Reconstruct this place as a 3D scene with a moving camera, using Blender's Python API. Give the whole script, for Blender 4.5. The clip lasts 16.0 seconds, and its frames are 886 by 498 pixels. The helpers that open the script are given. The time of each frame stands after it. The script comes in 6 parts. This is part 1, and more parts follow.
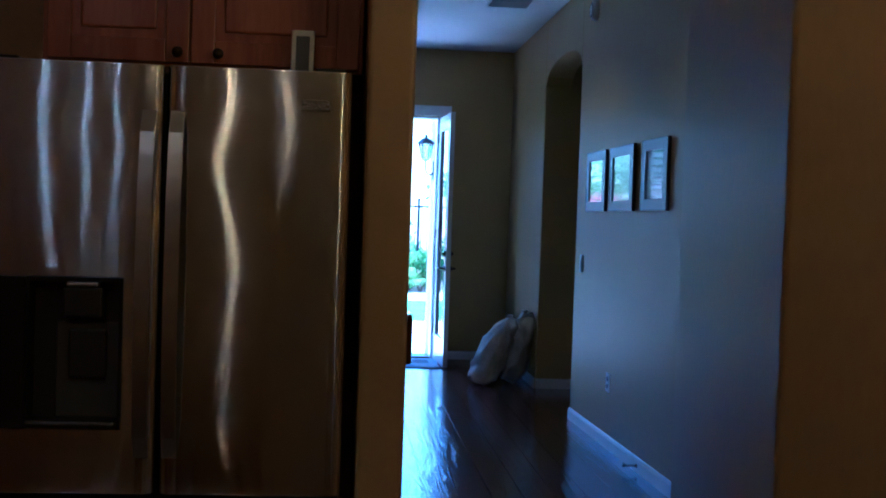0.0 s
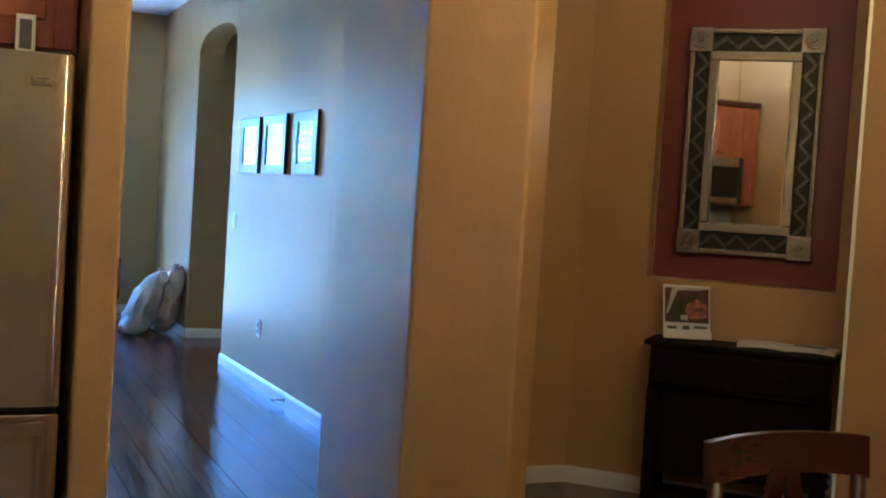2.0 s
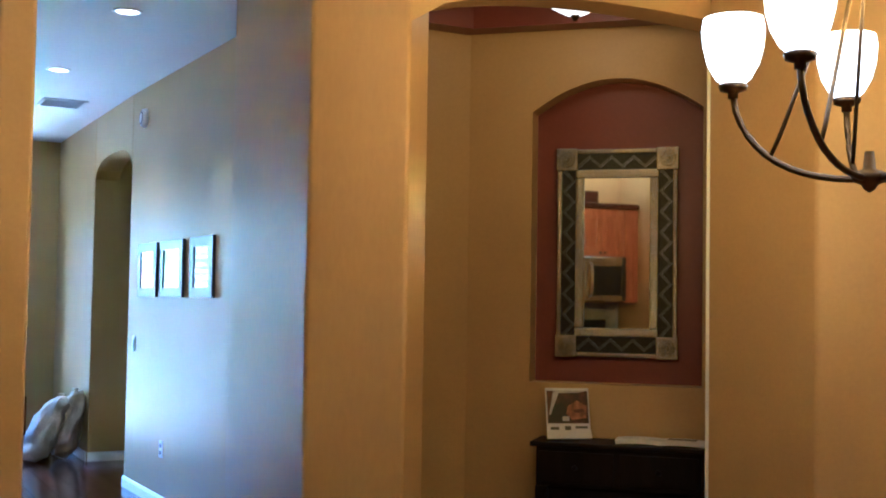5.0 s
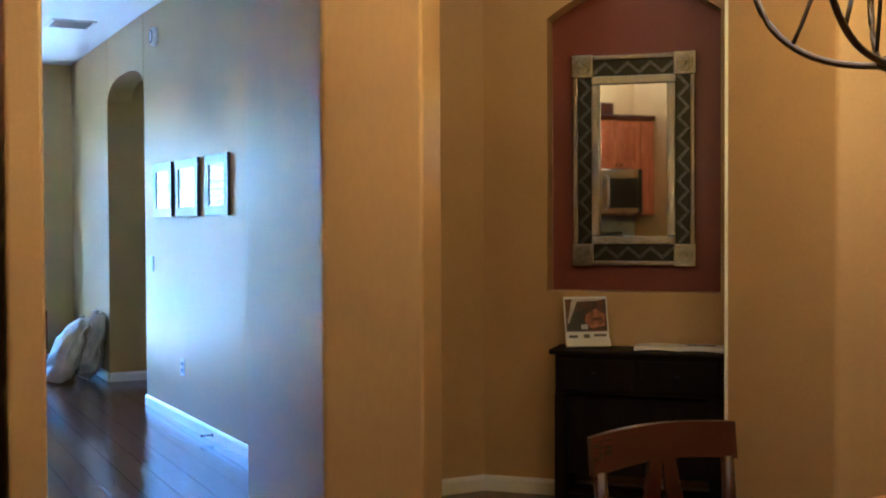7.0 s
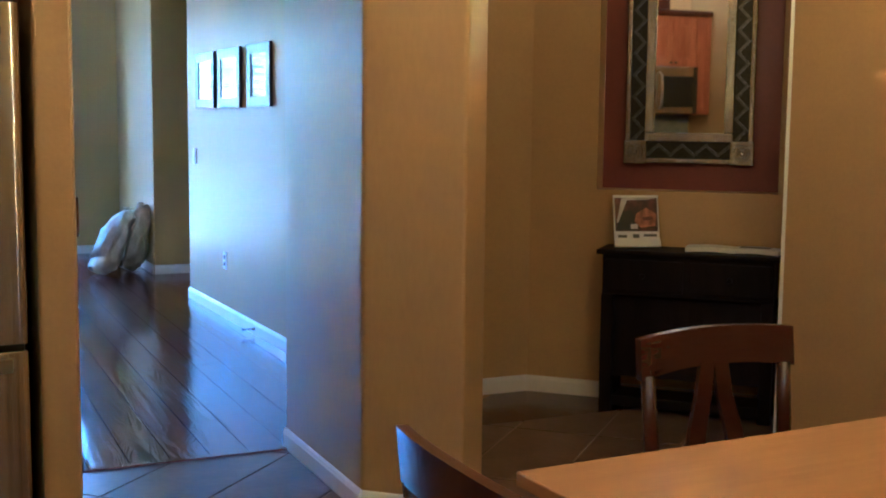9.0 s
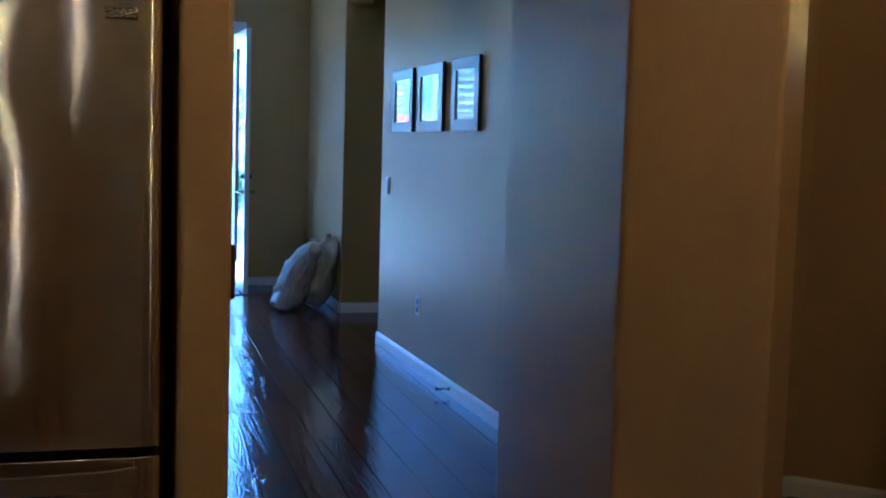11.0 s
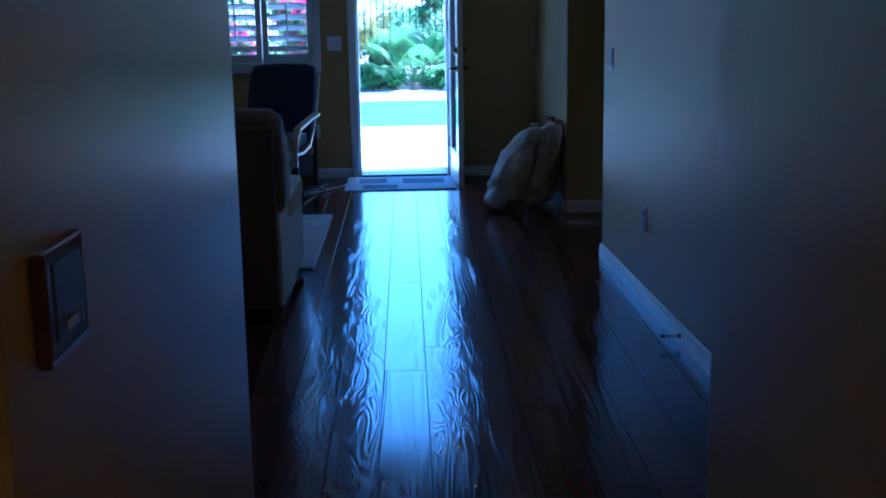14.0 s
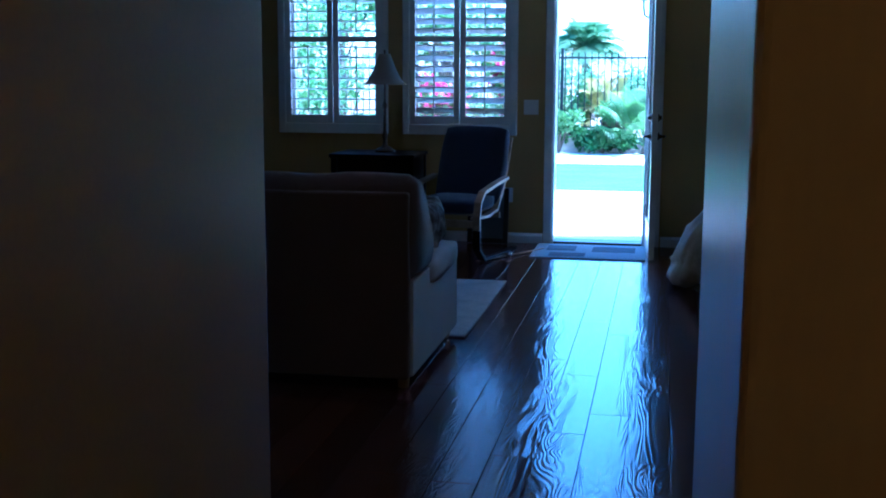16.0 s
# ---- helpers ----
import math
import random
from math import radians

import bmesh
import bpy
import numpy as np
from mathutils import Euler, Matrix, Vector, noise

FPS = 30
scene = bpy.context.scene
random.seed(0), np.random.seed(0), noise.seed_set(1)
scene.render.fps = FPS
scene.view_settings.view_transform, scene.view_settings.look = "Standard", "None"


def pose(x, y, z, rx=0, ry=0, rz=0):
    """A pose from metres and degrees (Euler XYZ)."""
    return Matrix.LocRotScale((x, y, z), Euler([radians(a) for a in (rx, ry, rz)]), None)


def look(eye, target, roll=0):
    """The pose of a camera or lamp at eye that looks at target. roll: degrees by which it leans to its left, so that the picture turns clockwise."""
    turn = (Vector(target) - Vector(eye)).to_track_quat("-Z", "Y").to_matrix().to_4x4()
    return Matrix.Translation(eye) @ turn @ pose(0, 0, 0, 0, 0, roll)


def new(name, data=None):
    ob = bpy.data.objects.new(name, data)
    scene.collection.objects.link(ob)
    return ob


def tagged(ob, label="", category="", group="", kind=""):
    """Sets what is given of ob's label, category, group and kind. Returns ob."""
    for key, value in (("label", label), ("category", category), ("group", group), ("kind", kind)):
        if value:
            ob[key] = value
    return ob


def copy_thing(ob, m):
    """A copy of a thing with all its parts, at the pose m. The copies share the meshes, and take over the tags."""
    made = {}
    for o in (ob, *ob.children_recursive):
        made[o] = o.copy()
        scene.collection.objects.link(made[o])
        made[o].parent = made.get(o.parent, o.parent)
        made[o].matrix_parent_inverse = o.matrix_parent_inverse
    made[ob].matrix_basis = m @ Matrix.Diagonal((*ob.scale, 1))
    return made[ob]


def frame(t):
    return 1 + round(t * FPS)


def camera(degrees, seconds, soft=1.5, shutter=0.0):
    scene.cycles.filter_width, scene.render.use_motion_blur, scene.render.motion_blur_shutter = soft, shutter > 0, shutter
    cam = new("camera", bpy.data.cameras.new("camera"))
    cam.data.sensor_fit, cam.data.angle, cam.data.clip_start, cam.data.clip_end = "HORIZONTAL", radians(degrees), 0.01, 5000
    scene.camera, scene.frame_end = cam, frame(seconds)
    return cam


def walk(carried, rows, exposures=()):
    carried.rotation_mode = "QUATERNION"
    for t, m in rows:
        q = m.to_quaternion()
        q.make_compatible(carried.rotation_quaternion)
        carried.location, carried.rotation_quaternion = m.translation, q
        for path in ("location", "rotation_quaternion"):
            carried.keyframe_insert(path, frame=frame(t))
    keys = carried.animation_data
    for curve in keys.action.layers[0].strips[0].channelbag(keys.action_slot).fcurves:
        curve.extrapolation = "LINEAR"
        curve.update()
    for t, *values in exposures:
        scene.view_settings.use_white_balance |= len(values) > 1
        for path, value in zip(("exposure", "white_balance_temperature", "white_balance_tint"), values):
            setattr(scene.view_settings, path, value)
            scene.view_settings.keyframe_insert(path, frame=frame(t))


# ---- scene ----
cam = camera(42.0, 16.0, soft=2.0)
PATH = [
    (0.0, pose(-1.672, -1.535, 1.402, 88.54, -1.93, -4.99)),
    (0.5, pose(-1.824, -1.650, 1.407, 88.90, -1.06, -10.39)),
    (1.0, pose(-1.969, -1.859, 1.417, 88.39, -1.74, -15.79)),
    (1.5, pose(-1.981, -2.040, 1.413, 87.53, -2.18, -19.93)),
    (2.0, pose(-1.983, -2.279, 1.407, 87.41, -3.61, -23.04)),
    (2.5, pose(-2.009, -2.435, 1.428, 88.57, -1.47, -26.04)),
    (3.0, pose(-2.060, -2.540, 1.446, 88.55, -0.79, -27.49)),
    (3.5, pose(-2.078, -2.587, 1.496, 92.08, -0.95, -28.11)),
    (6.0, pose(-2.057, -2.626, 1.483, 92.54, -0.61, -27.48)),
    (6.5, pose(-2.074, -2.619, 1.466, 90.73, -0.33, -27.40)),
    (7.0, pose(-2.057, -2.599, 1.446, 88.63, 0.27, -27.05)),
    (7.5, pose(-2.065, -2.600, 1.432, 86.52, 0.47, -26.87)),
    (8.0, pose(-2.049, -2.583, 1.423, 84.64, 0.13, -26.55)),
    (8.5, pose(-2.037, -2.562, 1.419, 83.55, 0.06, -26.29)),
    (9.0, pose(-1.969, -2.450, 1.410, 83.69, -0.59, -24.64)),
    (9.5, pose(-1.925, -2.285, 1.390, 82.88, -0.69, -20.88)),
    (10.0, pose(-1.896, -1.972, 1.400, 84.29, -1.19, -18.78)),
    (12.5, pose(-1.374, -0.455, 1.396, 84.65, -1.02, -9.21)),
    (13.0, pose(-1.270, -0.193, 1.389, 81.94, -1.23, -6.75)),
    (13.5, pose(-1.190, 0.061, 1.391, 79.70, -0.54, -4.12)),
    (14.0, pose(-1.088, 0.231, 1.406, 78.19, 0.90, -1.86)),
    (14.5, pose(-0.918, 0.360, 1.419, 77.58, -1.03, 1.27)),
    (15.0, pose(-0.816, 0.477, 1.426, 77.56, -0.15, 4.68)),
    (15.5, pose(-0.744, 0.527, 1.435, 79.39, 1.17, 6.93)),
    (16.0, pose(-0.597, 0.478, 1.435, 81.14, -0.22, 10.84)),
]
EXPOSURES = [
    (0.0, 3.4, 3500, 14), (0.5, 4.65, 3500, 11), (1.0, 5.3, 3560, 9), (1.5, 5.55, 3600, 9), (2.5, 5.95, 3710, 10), (3.5, 6.05, 3820, 11),
    (6.5, 6.0, 3800, 10), (8.5, 6.2, 3710, 11), (9.2, 5.95, 3620, 9), (10.2, 5.4, 3550, 9), (11.4, 3.9, 3640, 13), (12.4, 2.95, 3660, 15),
    (13.3, 2.65, 3640, 11), (14.5, 3.0, 3480, 9), (16.0, 2.97, 3600, 7),
]
walk(cam, PATH, EXPOSURES)

# ---------------------------------------------------------------- world and lights
world = bpy.data.worlds.new("world")
scene.world = world
world.use_nodes = True
wn = world.node_tree
sky = wn.nodes.new("ShaderNodeTexSky")
sky.sky_type = "NISHITA"
sky.sun_disc = False
sky.sun_elevation = radians(56)
sky.sun_rotation = radians(80)
wn.nodes["Background"].inputs["Strength"].default_value = 0.15
wn.links.new(sky.outputs["Color"], wn.nodes["Background"].inputs["Color"])

sun = new("sun", bpy.data.lights.new("sun", "SUN"))
sun.data.energy, sun.data.angle, sun.data.color = 5.0, radians(0.5), (1.0, 0.95, 0.88)
sun.matrix_world = look((0, 0, 0), (-0.55, -0.12, -0.83))

WARM = (1.0, 0.475, 0.035)


def bulb(name, place, watts, size=0.03, colour=WARM):
    lamp = new(name, bpy.data.lights.new(name, "POINT"))
    lamp.data.energy, lamp.data.shadow_soft_size, lamp.data.color = watts, size, colour
    lamp.location = place
    return lamp


def spot(name, place, watts, colour=WARM, angle=110):
    lamp = new(name, bpy.data.lights.new(name, "SPOT"))
    lamp.data.energy, lamp.data.shadow_soft_size, lamp.data.color = watts, 0.05, colour
    lamp.data.spot_size, lamp.data.spot_blend = radians(angle), 0.6
    lamp.location = place
    return lamp


# ---------------------------------------------------------------- materials
def material(name, base=(0.5, 0.5, 0.5), rough=0.6, metal=0.0, grain=0.0, grain_scale=40.0, stain=0.0, stain_scale=2.0,
             bump=0.0, bump_scale=200.0, stretch=(1, 1, 1), coat=0.0, vary=0.0, sheen=0.0, spec=0.5):
    m = bpy.data.materials.new(name)
    m.use_nodes = True
    nt = m.node_tree
    b = nt.nodes["Principled BSDF"]
    b.inputs["Roughness"].default_value = rough
    b.inputs["Metallic"].default_value = metal
    b.inputs["Coat Weight"].default_value = coat
    b.inputs["Coat Roughness"].default_value = 0.12
    b.inputs["Sheen Weight"].default_value = sheen
    b.inputs["Specular IOR Level"].default_value = spec
    co = nt.nodes.new("ShaderNodeTexCoord")
    mp = nt.nodes.new("ShaderNodeMapping")
    mp.inputs["Scale"].default_value = stretch
    nt.links.new(co.outputs["Object"], mp.inputs["Vector"])
    colour = None

    def mixed(prev, fac_out, amount):
        hsv = nt.nodes.new("ShaderNodeHueSaturation")
        mr = nt.nodes.new("ShaderNodeMapRange")
        mr.inputs["To Min"].default_value, mr.inputs["To Max"].default_value = 1 - amount, 1 + amount
        mr.inputs["From Min"].default_value, mr.inputs["From Max"].default_value = 0.3, 0.7
        nt.links.new(fac_out, mr.inputs["Value"])
        nt.links.new(mr.outputs["Result"], hsv.inputs["Value"])
        if prev is None:
            hsv.inputs["Color"].default_value = (*base, 1)
        else:
            nt.links.new(prev, hsv.inputs["Color"])
        return hsv.outputs["Color"]

    def tex(scale, detail=4):
        n = nt.nodes.new("ShaderNodeTexNoise")
        n.inputs["Scale"].default_value, n.inputs["Detail"].default_value = scale, detail
        nt.links.new(mp.outputs["Vector"], n.inputs["Vector"])
        return n.outputs["Fac"]

    if grain:
        colour = mixed(colour, tex(grain_scale), grain)
    if stain:
        colour = mixed(colour, tex(stain_scale), stain)
    if vary:
        oi = nt.nodes.new("ShaderNodeObjectInfo")
        colour = mixed(colour, oi.outputs["Random"], vary)
    if colour is None:
        b.inputs["Base Color"].default_value = (*base, 1)
    else:
        nt.links.new(colour, b.inputs["Base Color"])
    if bump:
        bn = nt.nodes.new("ShaderNodeBump")
        bn.inputs["Strength"].default_value = bump
        bn.inputs["Distance"].default_value = 0.003
        nt.links.new(tex(bump_scale, 2), bn.inputs["Height"])
        nt.links.new(bn.outputs["Normal"], b.inputs["Normal"])
    return m


def wood(name, dark, light, rough=0.35, scale=6.0, ring=10.0, coat=0.0, bump=0.15, axis="X", vary=0.25, bump_dist=0.002, spec=0.5, along=0.12):
    """Wood whose grain runs along one axis of the object."""
    m = bpy.data.materials.new(name)
    m.use_nodes = True
    nt = m.node_tree
    b = nt.nodes["Principled BSDF"]
    b.inputs["Roughness"].default_value = rough
    b.inputs["Coat Weight"].default_value = coat
    b.inputs["Coat Roughness"].default_value = 0.1
    b.inputs["Specular IOR Level"].default_value = spec
    co = nt.nodes.new("ShaderNodeTexCoord")
    oi = nt.nodes.new("ShaderNodeObjectInfo")
    off = nt.nodes.new("ShaderNodeVectorMath")
    off.operation = "SCALE"
    comb = nt.nodes.new("ShaderNodeCombineXYZ")
    for k, s in (("X", 13.0), ("Y", 31.0), ("Z", 7.0)):
        mu = nt.nodes.new("ShaderNodeMath")
        mu.operation = "MULTIPLY"
        mu.inputs[1].default_value = s
        nt.links.new(oi.outputs["Random"], mu.inputs[0])
        nt.links.new(mu.outputs[0], comb.inputs[k])
    add = nt.nodes.new("ShaderNodeVectorMath")
    add.operation = "ADD"
    nt.links.new(co.outputs["Object"], add.inputs[0])
    nt.links.new(comb.outputs[0], add.inputs[1])
    mp = nt.nodes.new("ShaderNodeMapping")
    st = {"X": (along, 1, 1), "Y": (1, along, 1), "Z": (1, 1, along)}[axis]
    mp.inputs["Scale"].default_value = [s * scale for s in st]
    nt.links.new(add.outputs[0], mp.inputs["Vector"])
    n1 = nt.nodes.new("ShaderNodeTexNoise")
    n1.inputs["Scale"].default_value, n1.inputs["Detail"].default_value = 1.0, 2.0
    n1.inputs["Distortion"].default_value = 0.4
    nt.links.new(mp.outputs["Vector"], n1.inputs["Vector"])
    wave = nt.nodes.new("ShaderNodeMath")
    wave.operation = "MULTIPLY"
    wave.inputs[1].default_value = ring * 6.28
    nt.links.new(n1.outputs["Fac"], wave.inputs[0])
    sn = nt.nodes.new("ShaderNodeMath")
    sn.operation = "SINE"
    nt.links.new(wave.outputs[0], sn.inputs[0])
    n2 = nt.nodes.new("ShaderNodeTexNoise")
    n2.inputs["Scale"].default_value, n2.inputs["Detail"].default_value = 14.0, 5.0
    nt.links.new(mp.outputs["Vector"], n2.inputs["Vector"])
    mr = nt.nodes.new("ShaderNodeMath")
    mr.operation = "MULTIPLY_ADD"
    mr.inputs[1].default_value = 0.22
    nt.links.new(sn.outputs[0], mr.inputs[0])
    nt.links.new(n2.outputs["Fac"], mr.inputs[2])
    ramp = nt.nodes.new("ShaderNodeValToRGB")
    ramp.color_ramp.elements[0].position, ramp.color_ramp.elements[0].color = 0.22, (*dark, 1)
    ramp.color_ramp.elements[1].position, ramp.color_ramp.elements[1].color = 0.8, (*light, 1)
    nt.links.new(mr.outputs[0], ramp.inputs["Fac"])
    hsv = nt.nodes.new("ShaderNodeHueSaturation")
    vr = nt.nodes.new("ShaderNodeMapRange")
    vr.inputs["To Min"].default_value, vr.inputs["To Max"].default_value = 1 - vary, 1 + vary
    nt.links.new(oi.outputs["Random"], vr.inputs["Value"])
    nt.links.new(vr.outputs["Result"], hsv.inputs["Value"])
    nt.links.new(ramp.outputs["Color"], hsv.inputs["Color"])
    nt.links.new(hsv.outputs["Color"], b.inputs["Base Color"])
    bn = nt.nodes.new("ShaderNodeBump")
    bn.inputs["Strength"].default_value = bump
    bn.inputs["Distance"].default_value = bump_dist
    nt.links.new(mr.outputs[0], bn.inputs["Height"])
    nt.links.new(bn.outputs["Normal"], b.inputs["Normal"])
    return m


def plank_wood():
    """Dark glossy flooring with carved-looking rings: looped on some planks, running straight on others."""
    m = bpy.data.materials.new("dark scraped plank")
    m.use_nodes = True
    nt = m.node_tree
    b = nt.nodes["Principled BSDF"]
    b.inputs["Roughness"].default_value = 0.14
    b.inputs["Specular IOR Level"].default_value = 0.55

    def node(kind, **sockets):
        n = nt.nodes.new(kind)
        for k, v in sockets.items():
            n.inputs[k].default_value = v
        return n

    def calc(op, x, y, z=0.0):
        n = nt.nodes.new("ShaderNodeMath")
        n.operation = op
        for i, v in enumerate((x, y, z)):
            if isinstance(v, (int, float)):
                n.inputs[i].default_value = v
            else:
                nt.links.new(v, n.inputs[i])
        return n.outputs[0]
    co = node("ShaderNodeTexCoord")
    rnd = node("ShaderNodeObjectInfo").outputs["Random"]
    sep = node("ShaderNodeSeparateXYZ")
    nt.links.new(co.outputs["Object"], sep.inputs[0])
    # how strongly the figure is drawn out along the plank
    along = calc("MULTIPLY_ADD", calc("FRACT", calc("MULTIPLY", rnd, 17.0), 0.0), 1.7, 0.35)
    comb = node("ShaderNodeCombineXYZ")
    nt.links.new(calc("MULTIPLY_ADD", sep.outputs["X"], 9.0, calc("MULTIPLY", rnd, 40.0)), comb.inputs["X"])
    nt.links.new(calc("MULTIPLY_ADD", sep.outputs["Y"], along, calc("MULTIPLY", rnd, 90.0)), comb.inputs["Y"])
    figure = node("ShaderNodeTexNoise", Scale=1.0, Detail=1.5, Distortion=0.55)
    nt.links.new(comb.outputs[0], figure.inputs["Vector"])
    rings = calc("SINE", calc("MULTIPLY", figure.outputs["Fac"], 115.0), 0.0)
    fine = node("ShaderNodeTexNoise", Scale=12.0, Detail=4.0)
    nt.links.new(comb.outputs[0], fine.inputs["Vector"])
    worn = node("ShaderNodeTexNoise", Scale=2.3, Detail=2.0)
    nt.links.new(co.outputs["Object"], worn.inputs["Vector"])
    height = calc("MULTIPLY_ADD", rings, 0.5, calc("MULTIPLY", fine.outputs["Fac"], 0.35))
    ramp = node("ShaderNodeValToRGB")
    ramp.color_ramp.elements[0].position, ramp.color_ramp.elements[0].color = 0.0, (0.050, 0.016, 0.010, 1)
    ramp.color_ramp.elements[1].position, ramp.color_ramp.elements[1].color = 1.0, (0.125, 0.042, 0.024, 1)
    nt.links.new(calc("MULTIPLY_ADD", rings, 0.18, fine.outputs["Fac"]), ramp.inputs["Fac"])
    hsv = node("ShaderNodeHueSaturation")
    nt.links.new(calc("MULTIPLY_ADD", rnd, 0.6, 0.7), hsv.inputs["Value"])
    nt.links.new(ramp.outputs["Color"], hsv.inputs["Color"])
    nt.links.new(hsv.outputs["Color"], b.inputs["Base Color"])
    # the carved grooves are duller than the polished ridges
    groove = calc("MAXIMUM", calc("MULTIPLY_ADD", rings, -0.9, -0.15), 0.0)
    nt.links.new(calc("MULTIPLY_ADD", groove, 0.06, calc("MULTIPLY_ADD", worn.outputs["Fac"], 0.10, 0.085)), b.inputs["Roughness"])
    bump = node("ShaderNodeBump", Strength=0.25, Distance=0.0010)
    nt.links.new(height, bump.inputs["Height"])
    nt.links.new(bump.outputs["Normal"], b.inputs["Normal"])
    return m


def glow(name, colour, strength):
    m = bpy.data.materials.new(name)
    m.use_nodes = True
    b = m.node_tree.nodes["Principled BSDF"]
    b.inputs["Base Color"].default_value = (0.8, 0.78, 0.72, 1)
    b.inputs["Emission Color"].default_value = (*colour, 1)
    b.inputs["Emission Strength"].default_value = strength
    return m


def glass(name, tint=(1, 1, 1), rough=0.0):
    m = bpy.data.materials.new(name)
    m.use_nodes = True
    b = m.node_tree.nodes["Principled BSDF"]
    b.inputs["Base Color"].default_value = (*tint, 1)
    b.inputs["Transmission Weight"].default_value = 1.0
    b.inputs["Roughness"].default_value = rough
    b.inputs["IOR"].default_value = 1.45
    return m


PAINT = material("tan wall paint", (0.50, 0.338, 0.108), 0.46, grain=0.03, grain_scale=60, stain=0.04, stain_scale=1.5, bump=0.16, bump_scale=75, spec=0.42)
PAINT_SATIN = material("tan satin wall paint", (0.50, 0.338, 0.108), 0.36, grain=0.03, grain_scale=60, stain=0.04, stain_scale=1.5, bump=0.16, bump_scale=75, spec=0.42)
PAINT_COLUMN = material("tan rolled wall paint", (0.50, 0.338, 0.108), 0.41, grain=0.03, grain_scale=60, stain=0.05, stain_scale=1.5, bump=0.22, bump_scale=60, stretch=(1, 1, 0.3), spec=0.42)
RED_PAINT = material("brick red paint", (0.175, 0.038, 0.014), 0.40, grain=0.05, grain_scale=50, stain=0.08, bump=0.25, bump_scale=140)
CEIL = material("white ceiling paint", (0.86, 0.85, 0.83), 0.8, grain=0.03, bump=0.4, bump_scale=90)
TRIM = material("white trim paint", (0.84, 0.83, 0.81), 0.30, grain=0.03, grain_scale=20, stain=0.05)
GROUT = material("grey grout", (0.38, 0.32, 0.26), 0.9, grain=0.15, grain_scale=90)
TILE = material("brown ceramic tile", (0.12, 0.074, 0.05), 0.3, grain=0.12, grain_scale=30, stain=0.28, stain_scale=5, bump=0.2, bump_scale=25, vary=0.12)
PLANK = plank_wood()
GAP = material("plank gap", (0.012, 0.008, 0.006), 0.8, grain=0.2)
CHERRY = wood("cherry chair wood", (0.048, 0.0125, 0.0045), (0.058, 0.0150, 0.0055), rough=0.27, scale=6, ring=1.0, coat=0.15, bump=0.05, axis="X", vary=0.1)
HONEY = wood("honey table wood", (0.43, 0.210, 0.034), (0.51, 0.262, 0.048), rough=0.45, scale=3, ring=0.7, coat=0.04, bump=0.04, axis="X", vary=0.06)
BEECH = wood("orange beech", (0.19, 0.068, 0.007), (0.26, 0.098, 0.011), rough=0.34, scale=6, ring=1.2, spec=0.3, coat=0.0, bump=0.04, axis="Z", vary=0.05)
MAPLE = wood("orange maple cabinet", (0.31, 0.092, 0.023), (0.45, 0.158, 0.042), rough=0.35, scale=6, ring=3, coat=0.2, bump=0.05, axis="Z", vary=0.06)
ESPRESSO = wood("espresso wood", (0.004, 0.0025, 0.0018), (0.009, 0.005, 0.004), rough=0.55, scale=9, ring=3, spec=0.15, coat=0.0, bump=0.08, axis="Z", vary=0.1)
STEEL = material("brushed stainless steel", (0.66, 0.63, 0.59), 0.035, 1.0, grain=0.05, grain_scale=9)


def brush(m, spread, wobble):
    """Fine brushing across the sheet: highlights draw out upwards and waver a little."""
    nt = m.node_tree
    geo = nt.nodes.new("ShaderNodeNewGeometry")
    tilt = []
    for k in (1.0, 1.7):
        sc = nt.nodes.new("ShaderNodeVectorMath")
        sc.operation = "SCALE"
        sc.inputs["Scale"].default_value = 5000 * k
        nt.links.new(geo.outputs["Position"], sc.inputs[0])
        w = nt.nodes.new("ShaderNodeTexWhiteNoise")
        nt.links.new(sc.outputs[0], w.inputs["Vector"])
        tilt.append(w.outputs["Value"])

    def scaled(value, factor, plus):
        n = nt.nodes.new("ShaderNodeMath")
        n.operation = "MULTIPLY_ADD"
        n.inputs[1].default_value, n.inputs[2].default_value = factor, plus
        nt.links.new(value, n.inputs[0])
        return n.outputs[0]
    both = nt.nodes.new("ShaderNodeMath")
    nt.links.new(tilt[0], both.inputs[0])
    nt.links.new(tilt[1], both.inputs[1])
    wave = nt.nodes.new("ShaderNodeTexNoise")
    wave.inputs["Scale"].default_value, wave.inputs["Detail"].default_value = 3.2, 1.0
    nt.links.new(geo.outputs["Position"], wave.inputs["Vector"])
    comb = nt.nodes.new("ShaderNodeCombineXYZ")
    nt.links.new(scaled(wave.outputs["Fac"], wobble, -wobble / 2), comb.inputs["X"])
    nt.links.new(scaled(both.outputs[0], spread, -spread), comb.inputs["Z"])
    add = nt.nodes.new("ShaderNodeVectorMath")
    nt.links.new(geo.outputs["Normal"], add.inputs[0])
    nt.links.new(comb.outputs[0], add.inputs[1])
    unit = nt.nodes.new("ShaderNodeVectorMath")
    unit.operation = "NORMALIZE"
    nt.links.new(add.outputs[0], unit.inputs[0])
    nt.links.new(unit.outputs[0], nt.nodes["Principled BSDF"].inputs["Normal"])


